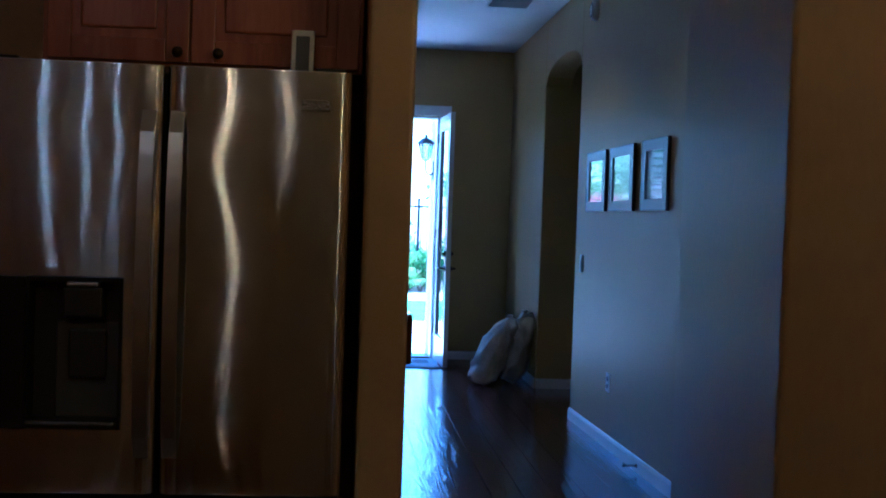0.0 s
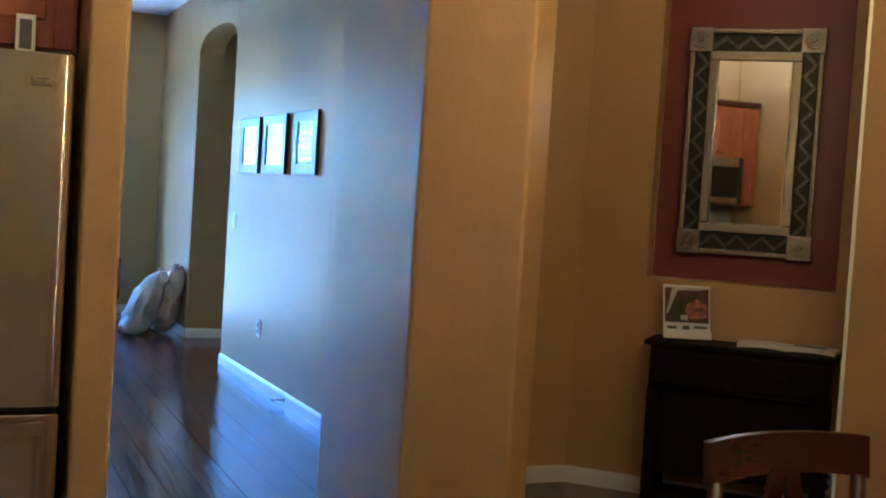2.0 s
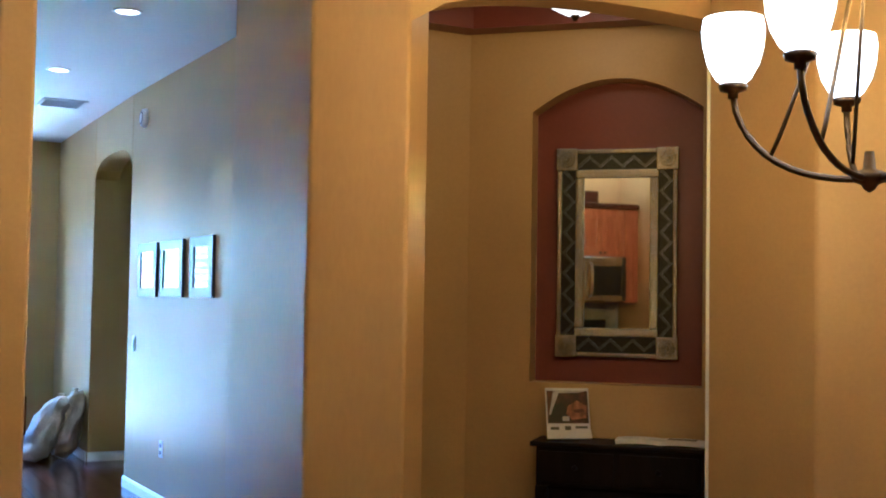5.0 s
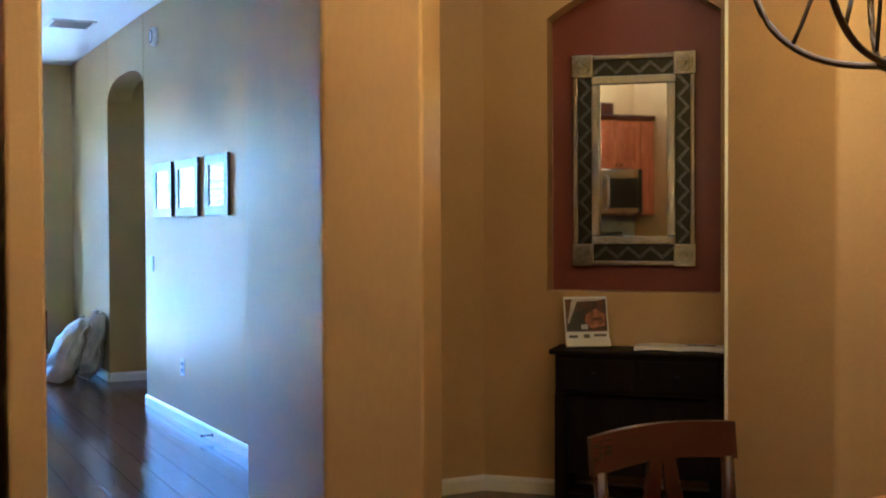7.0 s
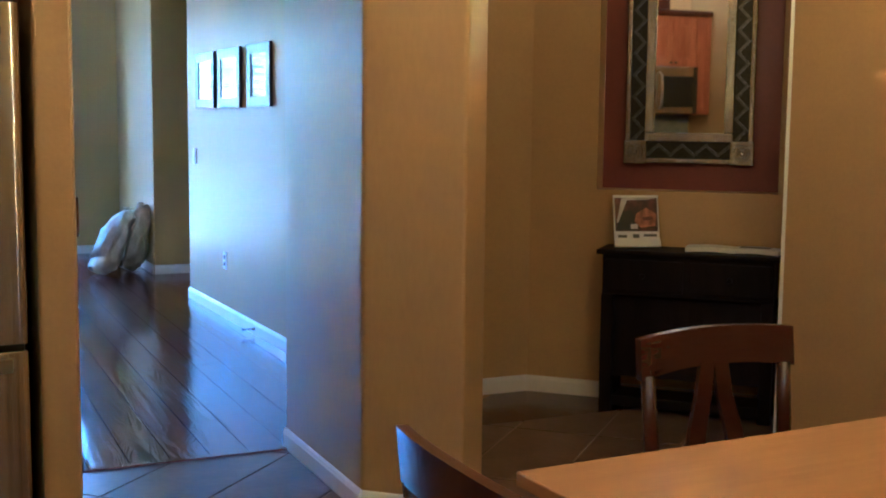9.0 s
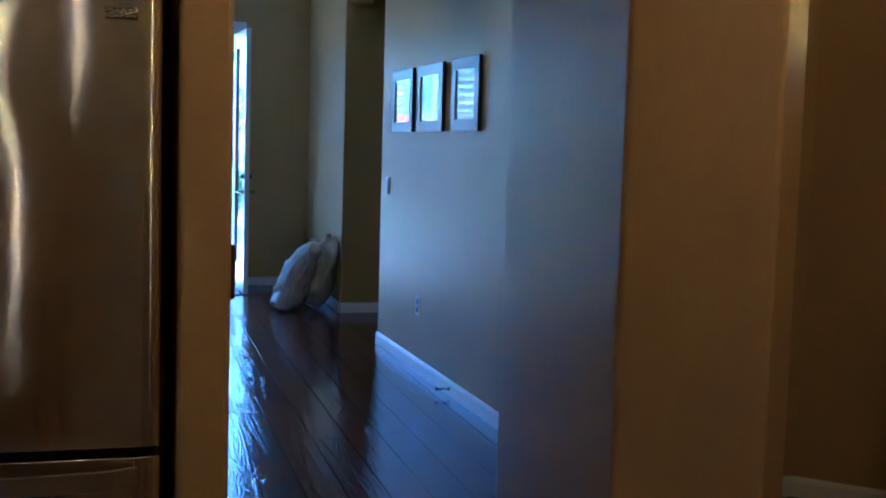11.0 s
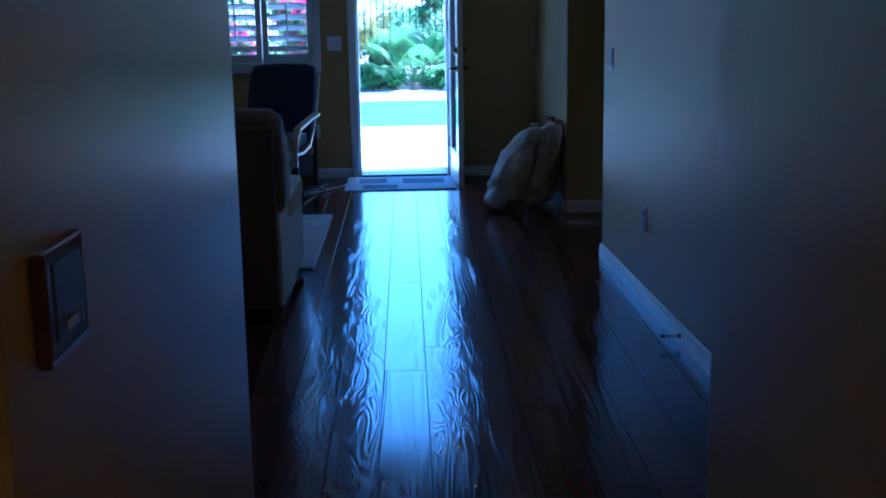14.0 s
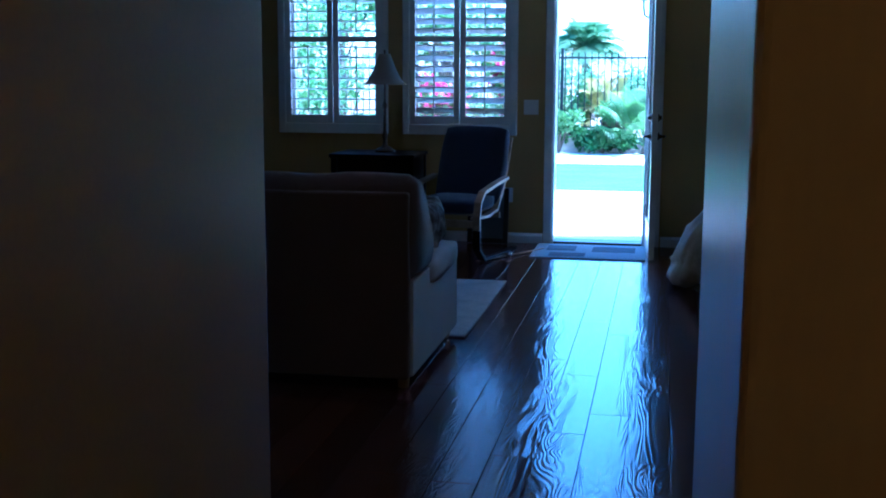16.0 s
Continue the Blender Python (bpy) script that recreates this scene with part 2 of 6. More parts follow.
brush(STEEL, 0.40, 0.045)
STEEL_BAR = material("satin steel bar", (0.66, 0.64, 0.61), 0.3, 1.0, grain=0.05, grain_scale=30)
DARKPLASTIC = material("black plastic", (0.012, 0.012, 0.013), 0.35, grain=0.1)
GREYPLASTIC = material("grey plastic", (0.09, 0.09, 0.09), 0.4, grain=0.08)
CHARCOAL = material("charcoal plastic", (0.035, 0.034, 0.033), 0.38, grain=0.1)
WHITEPLASTIC = material("white plastic", (0.84, 0.83, 0.80), 0.3, grain=0.03)
BRONZE = material("dark bronze metal", (0.09, 0.065, 0.04), 0.38, 1.0, grain=0.2, grain_scale=60)
TIN = material("hammered tin", (0.25, 0.222, 0.17), 0.22, 1.0, grain=0.2, grain_scale=60, bump=0.9, bump_scale=160)
TIN_MID = material("worn tin strip", (0.085, 0.078, 0.062), 0.34, 0.9, grain=0.3, grain_scale=90, bump=0.5, bump_scale=140)
TIN_DARK = material("darkened tin", (0.022, 0.020, 0.016), 0.45, 0.7, grain=0.3, grain_scale=90, bump=0.5, bump_scale=120)
MIRROR = material("mirror silver", (0.86, 0.87, 0.86), 0.02, 1.0)
PANE = glass("window glass")
PICGLASS = material("print under glass", (0.05, 0.055, 0.06), 0.03, grain=0.5, grain_scale=9, stain=0.5, stain_scale=4, coat=1.0, spec=0.9)
PICMAT = material("pewter picture frame", (0.20, 0.21, 0.22), 0.38, 0.3, grain=0.06, grain_scale=90)
BLACKWOOD = material("black frame wood", (0.012, 0.010, 0.010), 0.35, grain=0.2)
LINEN = material("cream linen sack", (0.50, 0.43, 0.30), 0.7, grain=0.1, grain_scale=120, stain=0.2, stain_scale=8, bump=1.0, bump_scale=26, sheen=0.2)
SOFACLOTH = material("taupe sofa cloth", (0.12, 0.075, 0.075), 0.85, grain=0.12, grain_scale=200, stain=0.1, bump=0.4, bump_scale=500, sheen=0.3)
# side cloth made paler than the back to carry the window light on it
SOFASIDE_LIT = material("window-lit sofa cloth", (0.62, 0.60, 0.57), 0.85, grain=0.1, grain_scale=200, stain=0.08, bump=0.4, bump_scale=500, sheen=0.2)
NAVY = material("navy cushion cloth", (0.018, 0.022, 0.05), 0.85, grain=0.15, grain_scale=200, bump=0.4, bump_scale=400, sheen=0.2)
BIRCH = wood("bent birch", (0.36, 0.25, 0.14), (0.55, 0.40, 0.24), rough=0.35, scale=9, ring=2, coat=0.2, bump=0.04, axis="Y", vary=0.05)
RUGCLOTH = material("cream rug pile", (0.45, 0.43, 0.38), 0.95, grain=0.2, grain_scale=90, stain=0.15, stain_scale=5, bump=0.8, bump_scale=200)
MATPALE = material("pale doormat weave", (0.34, 0.36, 0.38), 0.9, grain=0.25, grain_scale=120, bump=0.6, bump_scale=300)
MATDARK = material("dark doormat weave", (0.10, 0.11, 0.13), 0.9, grain=0.25, grain_scale=120, bump=0.6, bump_scale=300)
SHADE = material("beige lampshade cloth", (0.30, 0.26, 0.20), 0.8, grain=0.08, grain_scale=150)
PAPER = material("white paper", (0.78, 0.77, 0.74), 0.7, grain=0.04)
BULBGLASS = glow("lit frosted glass", (1.0, 0.80, 0.52), 0.12)
BOWLGLASS = glow("lit frosted bowl", (1.0, 0.70, 0.36), 0.05)
DOWNGLOW = glow("lit downlight lens", (1.0, 0.86, 0.66), 0.30)
GRANITE = material("dark blue-grey granite", (0.10, 0.11, 0.13), 0.15, grain=0.5, grain_scale=150, stain=0.2, stain_scale=20)
CONCRETE = material("pale patio concrete", (0.62, 0.59, 0.54), 0.85, grain=0.08, grain_scale=40, stain=0.12, stain_scale=1.2, bump=0.3, bump_scale=90)
GRASS = material("lawn grass", (0.10, 0.25, 0.05), 0.8, grain=0.4, grain_scale=60, stain=0.25, stain_scale=1.5, bump=1.0, bump_scale=120)
SOIL = material("garden soil", (0.20, 0.15, 0.11), 0.95, grain=0.3, grain_scale=30)
STUCCO = material("pale garden stucco", (0.45, 0.40, 0.35), 0.9, grain=0.1, grain_scale=30, stain=0.1, bump=0.6, bump_scale=90)
IRON = material("dark iron", (0.02, 0.022, 0.022), 0.5, 0.5, grain=0.2)
LEAF = material("green leaf", (0.07, 0.14, 0.035), 0.5, grain=0.25, grain_scale=8, stain=0.3, stain_scale=1.5)
LEAF_PALE = material("pale green leaf", (0.13, 0.21, 0.06), 0.5, grain=0.25, grain_scale=8, stain=0.3, stain_scale=1.5)
LEAF_BRIGHT = material("bright palm frond", (0.17, 0.26, 0.11), 0.5, grain=0.25, grain_scale=8, stain=0.3, stain_scale=1.5)
LEAF_YELLOW = material("yellowing frond", (0.30, 0.26, 0.07), 0.6, grain=0.25, grain_scale=8)
PINK = material("magenta bract", (0.62, 0.04, 0.22), 0.6, grain=0.2, grain_scale=10)
BARK = material("grey-brown bark", (0.12, 0.09, 0.06), 0.9, grain=0.35, grain_scale=25, bump=0.8, bump_scale=40)


for leafy in (LEAF, LEAF_PALE, LEAF_BRIGHT, LEAF_YELLOW, PINK):
    # light shines through thin leaves
    lt = leafy.node_tree
    lb = lt.nodes["Principled BSDF"]
    tr = lt.nodes.new("ShaderNodeBsdfTranslucent")
    mx = lt.nodes.new("ShaderNodeMixShader")
    mx.inputs["Fac"].default_value = 0.45
    src = lb.inputs["Base Color"].links[0].from_socket
    lt.links.new(src, tr.inputs["Color"])
    lt.links.new(lb.outputs["BSDF"], mx.inputs[1])
    lt.links.new(tr.outputs["BSDF"], mx.inputs[2])
    lt.links.new(mx.outputs["Shader"], lt.nodes["Material Output"].inputs["Surface"])


# ---------------------------------------------------------------- mesh helpers
def mesh(name, bm, mat, smooth=False):
    me = bpy.data.meshes.new(name)
    bmesh.ops.recalc_face_normals(bm, faces=bm.faces[:])
    bm.to_mesh(me)
    bm.free()
    for m in mat if isinstance(mat, (list, tuple)) else [mat]:
        me.materials.append(m)
    if smooth:
        for p in me.polygons:
            p.use_smooth = True
    return me


def part(name, bm, mat, parent=None, label="", smooth=False):
    ob = new(name, mesh(name, bm, mat, smooth))
    if parent is not None:
        ob.parent = parent
    if label:
        tagged(ob, label)
    return ob


def thing(name, place, label, category, group="", turn=0.0):
    ob = new(name)
    ob.empty_display_size = 0.05
    ob.matrix_world = pose(*place, 0, 0, turn)
    return tagged(ob, label, category, group)


def box(x0, x1, y0, y1, z0, z1, bevel=0.0, seg=2, bm=None, m=None):
    own = bmesh.new()
    v = [own.verts.new((x, y, z)) for x in (x0, x1) for y in (y0, y1) for z in (z0, z1)]
    for f in ((0, 1, 3, 2), (4, 6, 7, 5), (0, 4, 5, 1), (2, 3, 7, 6), (0, 2, 6, 4), (1, 5, 7, 3)):
        own.faces.new([v[i] for i in f])
    if bevel:
        bmesh.ops.bevel(own, geom=own.edges[:], offset=bevel, segments=seg, profile=0.5, affect="EDGES")
    return joined(own, bm, m)


def joined(own, bm=None, m=None):
    if m is not None:
        own.transform(m)
    if bm is None:
        return own
    tmp = bpy.data.meshes.new("tmp")
    own.to_mesh(tmp)
    own.free()
    bm.from_mesh(tmp)
    bpy.data.meshes.remove(tmp)
    return bm


def prism(points, z0, z1, bevel=0.0, bm=None, m=None, vertical_only=False):
    """An upright solid over a plan outline."""
    own = bmesh.new()
    lo = [own.verts.new((x, y, z0)) for x, y in points]
    hi = [own.verts.new((x, y, z1)) for x, y in points]
    own.faces.new(lo[::-1])
    own.faces.new(hi)
    n = len(points)
    side = [own.faces.new((lo[i], lo[(i + 1) % n], hi[(i + 1) % n], hi[i])) for i in range(n)]
    if bevel:
        if vertical_only:
            ed = [e for e in own.edges if abs(e.verts[0].co.z - e.verts[1].co.z) > 0.5 * (z1 - z0)]
        else:
            ed = own.edges[:]
        bmesh.ops.bevel(own, geom=ed, offset=bevel, segments=3, profile=0.5, affect="EDGES")
    return joined(own, bm, m)


def extruded(outline, depth, bm=None, m=None, bevel=0.0, seg=2):
    """A plate whose outline lies in x and z, with its depth along y."""
    own = bmesh.new()
    a = [own.verts.new((x, 0, z)) for x, z in outline]
    b = [own.verts.new((x, depth, z)) for x, z in outline]
    own.faces.new(a)
    own.faces.new(b[::-1])
    n = len(outline)
    for i in range(n):
        own.faces.new((a[i], b[i], b[(i + 1) % n], a[(i + 1) % n]))
    if bevel:
        bmesh.ops.bevel(own, geom=own.edges[:], offset=bevel, segments=seg, profile=0.5, affect="EDGES")
    return joined(own, bm, m)


def turned(profile, seg=24, bm=None, m=None):
    """A solid of revolution about z from (radius, height) pairs."""
    own = bmesh.new()
    rings = []
    for r, z in profile:
        if r < 1e-5:
            rings.append([own.verts.new((0, 0, z))])
        else:
            rings.append([own.verts.new((r * math.cos(6.28319 * i / seg), r * math.sin(6.28319 * i / seg), z)) for i in range(seg)])
    for a, b in zip(rings, rings[1:]):
        for i in range(seg):
            j = (i + 1) % seg
            if len(a) == 1 and len(b) == 1:
                continue
            if len(a) == 1:
                own.faces.new((a[0], b[i], b[j]))
            elif len(b) == 1:
                own.faces.new((a[i], a[j], b[0]))
            else:
                own.faces.new((a[i], a[j], b[j], b[i]))
    return joined(own, bm, m)


def tube(points, radius, seg=8, bm=None, m=None, flat=1.0):
    """A rod along a line of points; radius is one number or one for each point."""
    own = bmesh.new()
    pts = [Vector(p) for p in points]
    rad = radius if isinstance(radius, (list, tuple)) else [radius] * len(pts)
    rings = []
    for i, p in enumerate(pts):
        d = (pts[min(i + 1, len(pts) - 1)] - pts[max(i - 1, 0)]).normalized()
        ref = Vector((0, 0, 1)) if abs(d.z) < 0.9 else Vector((1, 0, 0))
        u = d.cross(ref).normalized()
        v = d.cross(u).normalized()
        rings.append([own.verts.new(p + rad[i] * (math.cos(6.28319 * k / seg) * u + flat * math.sin(6.28319 * k / seg) * v)) for k in range(seg)])
    for a, b in zip(rings, rings[1:]):
        for k in range(seg):
            own.faces.new((a[k], a[(k + 1) % seg], b[(k + 1) % seg], b[k]))
    own.faces.new(rings[0][::-1])
    own.faces.new(rings[-1])
    return joined(own, bm, m)


def bent_bar(points, width, thick, bm=None, m=None, bevel=0.004, up=(0, 0, 1)):
    """A flat bar swept along points; its width lies along up."""
    own = bmesh.new()
    pts = [Vector(p) for p in points]
    upv = Vector(up)
    rings = []
    for i, p in enumerate(pts):
        d = (pts[min(i + 1, len(pts) - 1)] - pts[max(i - 1, 0)]).normalized()
        s = d.cross(upv).normalized()
        w = width[i] if isinstance(width, (list, tuple)) else width
        rings.append([own.verts.new(p + s * a * thick / 2 + upv * b * w / 2) for a, b in ((-1, -1), (1, -1), (1, 1), (-1, 1))])
    for a, b in zip(rings, rings[1:]):
        for k in range(4):
            own.faces.new((a[k], a[(k + 1) % 4], b[(k + 1) % 4], b[k]))
    own.faces.new(rings[0][::-1])
    own.faces.new(rings[-1])
    if bevel:
        bmesh.ops.bevel(own, geom=[e for e in own.edges if len(e.link_faces) == 2 and e.calc_face_angle(0) > 0.6], offset=bevel, segments=2, profile=0.5, affect="EDGES")
    return joined(own, bm, m)


def structure(name, bm, mat, label, category, smooth=False):
    return tagged(part(name, bm, mat, None, "", smooth), label, category, "", "structure")


# ---------------------------------------------------------------- the shell of the house
H = 3.10
XC = -0.535          # hall face of the column wall
XL = -1.50           # hall face of the wall beside the refrigerator
PICT_END, ARCH_END = 6.635, 8.10
DOOR_Y = 10.0
S2 = math.sqrt(0.5)


def wall(name, points, z0=0.0, z1=H, mat=PAINT, bevel=0.012, label="tan painted plaster wall", category="wall"):
    return structure(name, prism(points, z0, z1, bevel, vertical_only=True), mat, label, category)


# wall with the pictures, from behind the column to the arched opening, and the column that narrows the hall
wall("wall_column", [(XC, 2.28), (XC, 1.346), (-0.254, 1.092), (-0.10, 1.246), (-0.10, 2.28)], mat=PAINT_COLUMN, bevel=0.014, label="tan plaster column wall with rounded corners")
SKEW = 0.029          # the picture wall drifts this much aside for each metre along the hall


def on_wall(y, out=0.0):
    """The x of the picture wall's face at y, or of a point standing out from it."""
    return 0.002 + SKEW * (PICT_END - y) - out


wall("wall_pictures", [(on_wall(2.284), 2.284), (on_wall(PICT_END), PICT_END), (0.22, PICT_END), (0.30, 2.96), (0.30, 2.284)])


def arch_wall(name, x0, x1, y0, y1, a0, a1, spring, rise, mat=PAINT):
    """The wall above an opening whose head is a shallow arch."""
    bm = bmesh.new()
    n = 20
    low = []
    for i in range(n + 1):
        t = i / n
        y = a0 + (a1 - a0) * t
        u = 2 * t - 1
        low.append((y, spring + rise * (1 - abs(u) ** 2.6) ** 0.55))
    outline = [(y0, H), (y0, spring)] + low + [(y1, spring), (y1, H)]
    clean = []
    for p in outline:
        if not clean or (abs(p[0] - clean[-1][0]) + abs(p[1] - clean[-1][1])) > 1e-5:
            clean.append(p)
    a = [bm.verts.new((x0, y, z)) for y, z in clean]
    b = [bm.verts.new((x1, y, z)) for y, z in clean]
    bm.faces.new(a)
    bm.faces.new(b[::-1])
    for i in range(len(clean)):
        j = (i + 1) % len(clean)
        bm.faces.new((a[i], b[i], b[j], a[j]))
    return structure(name, bm, mat, "tan plaster wall over a rounded arch", "wall")


arch_wall("wall_hall_arch", 0.002, 0.218, PICT_END + 0.002, ARCH_END - 0.002, PICT_END + 0.002, ARCH_END - 0.002, 2.545, 0.165)
wall("wall_hall_corner", [(0.0, ARCH_END), (0.0, DOOR_Y), (0.22, DOOR_Y), (0.22, ARCH_END + 0.20), (1.6, ARCH_END + 0.20), (1.6, ARCH_END)])
wall("wall_alcove_side", [(0.222, PICT_END), (1.6, PICT_END), (1.6, PICT_END - 0.15), (0.222, PICT_END - 0.15)])
wall("wall_alcove_end", [(1.602, PICT_END - 0.15), (1.602, ARCH_END + 0.2), (1.75, ARCH_END + 0.2), (1.75, PICT_END - 0.15)])

# vestibule beside the kitchen, with a slanting wall that holds a niche
wall("wall_vestibule_back", [(-0.098, 2.284), (-0.098, 2.81), (0.97, 2.81), (0.97, 2.95), (-0.002, 2.95), (-0.002, 2.284)], bevel=0)
SLANT = pose(0.945, 2.815, 0, 0, 0, -45)      # local x runs along the slanting wall, local y into it


def niche_wall():
    """The slanting wall with an arched niche cut into it, and the niche's red back."""
    bm = bmesh.new()
    length, n0, n1, sill, spring, rise, depth = 2.1, 0.355, 1.245, 1.075, 2.505, 0.165, 0.13
    n = 16
    arc = [(n0 + (n1 - n0) * i / n, spring + rise * (1 - (2 * i / n - 1) ** 2)) for i in range(n + 1)]
    quads = [[(0, 0), (length, 0), (length, sill), (0, sill)], [(0, sill), (n0, sill), (n0, spring), (0, spring)],
             [(n1, sill), (length, sill), (length, spring), (n1, spring)], [(0, spring), (n0, spring), (n0, H), (0, H)],
             [(n1, spring), (length, spring), (length, H), (n1, H)]]
    quads += [[a, b, (b[0], H), (a[0], H)] for a, b in zip(arc, arc[1:])]
    for q in quads:
        bm.faces.new([bm.verts.new((x, 0, z)) for x, z in q])
    rim = [(n0, sill)] + arc + [(n1, sill)]
    rim = rim + [rim[0]]
    for a, b in zip(rim, rim[1:]):
        if (a[0] - b[0]) ** 2 + (a[1] - b[1]) ** 2 > 1e-8:
            bm.faces.new([bm.verts.new(p) for p in ((a[0], 0, a[1]), (b[0], 0, b[1]), (b[0], depth, b[1]), (a[0], depth, a[1]))])
    for q in ([(0, 0), (length, 0), (length, H), (0, H)],):
        bm.faces.new([bm.verts.new((x, 0.26, z)) for x, z in q])
    bmesh.ops.remove_doubles(bm, verts=bm.verts[:], dist=1e-4)
    bm.transform(SLANT)
    structure("wall_niche", bm, PAINT, "slanting tan wall with an arched niche", "wall")
    back = bmesh.new()
    face = [(n0 + 0.003, sill + 0.003)] + [(x, z - 0.003) for x, z in arc[1:-1]] + [(n1 - 0.003, sill + 0.003)]
    face = [face[0], (n0 + 0.003, spring)] + face[1:-1] + [(n1 - 0.003, spring), face[-1]]
    extruded(face, 0.02, back, SLANT @ pose(0, depth - 0.008, 0))
    structure("wall_niche_back", back, RED_PAINT, "brick red painted back of the niche", "wall")


niche_wall()
wall("wall_vestibule_right", [(2.43, 1.33), (2.43, 1.20), (2.60, 1.20), (2.60, 1.33)])
wall("wall_kitchen_east", [(1.22, 1.19), (2.428, 1.33), (2.428, 1.16), (1.40, 0.57), (2.40, -0.43), (2.25, -0.46), (1.22, 0.58)], bevel=0.014)
wall("wall_kitchen_far_east", [(2.40, -0.39), (2.55, -0.39), (2.55, -5.1), (2.252, -5.1), (2.252, -0.43)])


def header_arch():
    """The arched head of the opening from the kitchen into the vestibule."""
    bm = bmesh.new()
    n = 18
    p0, p1 = Vector((-0.256, 1.094)), Vector((2.40, 1.285))
    across = (p1 - p0).normalized()
    back = Vector((-across.y, across.x)) * 0.17
    length = (p1 - p0).length
    low = []
    for i in range(n + 1):
        t = i / n
        low.append((t * length, 2.50 + 0.22 * (1 - abs(2 * t - 1) ** 2.2) ** 0.6))
    outline = [(0, H)] + low + [(length, H)]
    a = [bm.verts.new((*(p0 + across * s), z)) for s, z in outline]
    b = [bm.verts.new((*(p0 + across * s + back), z)) for s, z in outline]
    bm.faces.new(a)
    bm.faces.new(b[::-1])
    for i in range(len(outline)):
        j = (i + 1) % len(outline)
        bm.faces.new((a[i], b[i], b[j], a[j]))
    structure("wall_header", bm, PAINT, "tan plaster arch over the vestibule opening", "wall")


header_arch()
# thin white upright strip along the east wall's front edge
structure("trim_corner", prism([(1.214, 1.196), (1.226, 1.184), (1.236, 1.196), (1.224, 1.208)], 0.0, 2.60), TRIM, "slim white strip on the wall end", "trim")

# hall side of the refrigerator alcove, kitchen and living room shell
wall("wall_refrigerator", [(XL, 1.352), (XL, 3.02), (-1.62, 3.02), (-1.62, 1.352)], mat=PAINT_SATIN, bevel=0.014)
wall("wall_living_south", [(-1.60, 2.88), (-1.60, 3.018), (-7.15, 3.018), (-7.15, 2.88)])
wall("wall_kitchen_north", [(-1.60, 2.16), (-1.60, 2.30), (-3.76, 2.30), (-3.76, 2.16)])
wall("wall_kitchen_west", [(-3.6, 2.158), (-3.6, -5.1), (-3.75, -5.1), (-3.75, 2.158)])
wall("wall_kitchen_stub", [(-3.598, -2.034), (-2.85, -2.034), (-2.85, -2.15), (-3.598, -2.15)])
wall("wall_kitchen_south", [(-3.77, -5.1), (2.57, -5.1), (2.57, -5.25), (-3.77, -5.25)])
wall("wall_living_west", [(-7.0, 3.0), (-7.0, 10.01), (-7.148, 10.01), (-7.148, 3.0)])

DOOR_L, DOOR_R, DOOR_TOP = -1.50, -0.735, 2.425
WINDOWS = [(-3.78, -2.94), (-2.70, -1.85)]
W_SILL, W_TOP = 0.98, 2.42


def door_wall():
    spans = [("solid", -7.15, WINDOWS[0][0]), ("win", *WINDOWS[0]), ("solid", WINDOWS[0][1], WINDOWS[1][0]), ("win", *WINDOWS[1]),
             ("solid", WINDOWS[1][1], DOOR_L), ("door", DOOR_L, DOOR_R), ("solid", DOOR_R, 1.75)]
    bm = bmesh.new()
    for kind, a, b in spans:
        if kind == "solid":
            box(a, b, DOOR_Y + 0.001, DOOR_Y + 0.2, -0.1, H, bm=bm)
        elif kind == "win":
            box(a, b, DOOR_Y + 0.001, DOOR_Y + 0.2, -0.1, W_SILL, bm=bm)
            box(a, b, DOOR_Y + 0.001, DOOR_Y + 0.2, W_TOP, H, bm=bm)
        else:
            box(a, b, DOOR_Y + 0.001, DOOR_Y + 0.2, DOOR_TOP, H, bm=bm)
    bmesh.ops.remove_doubles(bm, verts=bm.verts[:], dist=1e-5)
    structure("wall_garden", bm, PAINT, "tan wall with the garden door and two windows", "wall")


door_wall()

# ceilings
structure("ceiling", box(-7.15, 1.75, 2.0, 10.2, H + 0.002, H + 0.15), CEIL, "white textured ceiling of hall and living room", "ceiling")
structure("ceiling_vestibule", box(1.70, 3.2, 1.95, 4.0, H + 0.008, H + 0.158), CEIL, "white vestibule ceiling", "ceiling")
# unseen wall added behind the vestibule so no sky light leaks in
structure("wall_vestibule_outer", box(2.602, 2.75, 1.1, 3.6, -0.1, H + 0.004), PAINT, "plain unseen wall added to keep sky light out", "wall")
structure("ceiling_kitchen", box(-3.75, 2.76, -5.25, 2.05, H + 0.005, H + 0.154), CEIL, "white textured kitchen ceiling", "ceiling")


def tray():
    """The red soffit band that runs round the top of the vestibule."""
    bm = bmesh.new()
    inner = [(0.02, 1.40), (0.02, 2.66), (0.88, 2.66), (2.16, 1.38)]
    outer = [(-0.09, 1.30), (-0.09, 2.80), (0.93, 2.80), (2.36, 1.38)]
    for i in range(3):
        q = [outer[i], outer[i + 1], inner[i + 1], inner[i]]
        prism(q, 2.935, 3.095, bm=bm)
    structure("trim_tray", bm, RED_PAINT, "brick red soffit band under the vestibule ceiling", "trim")


tray()

# floors
structure("floor_kitchen", box(-3.7, 2.6, -5.2, 2.245, -0.12, -0.006), GROUT, "grey grout bed of the tiled kitchen floor", "floor")
structure("floor_hall", box(-7.1, 1.75, 2.25, 10.19, -0.12, -0.012), GAP, "dark plank floor of hall and living room", "floor")
structure("floor_vestibule", box(-0.53, 2.6, 2.246, 2.95, -0.12, -0.0062), GROUT, "grey grout bed of the tiled vestibule floor", "floor")
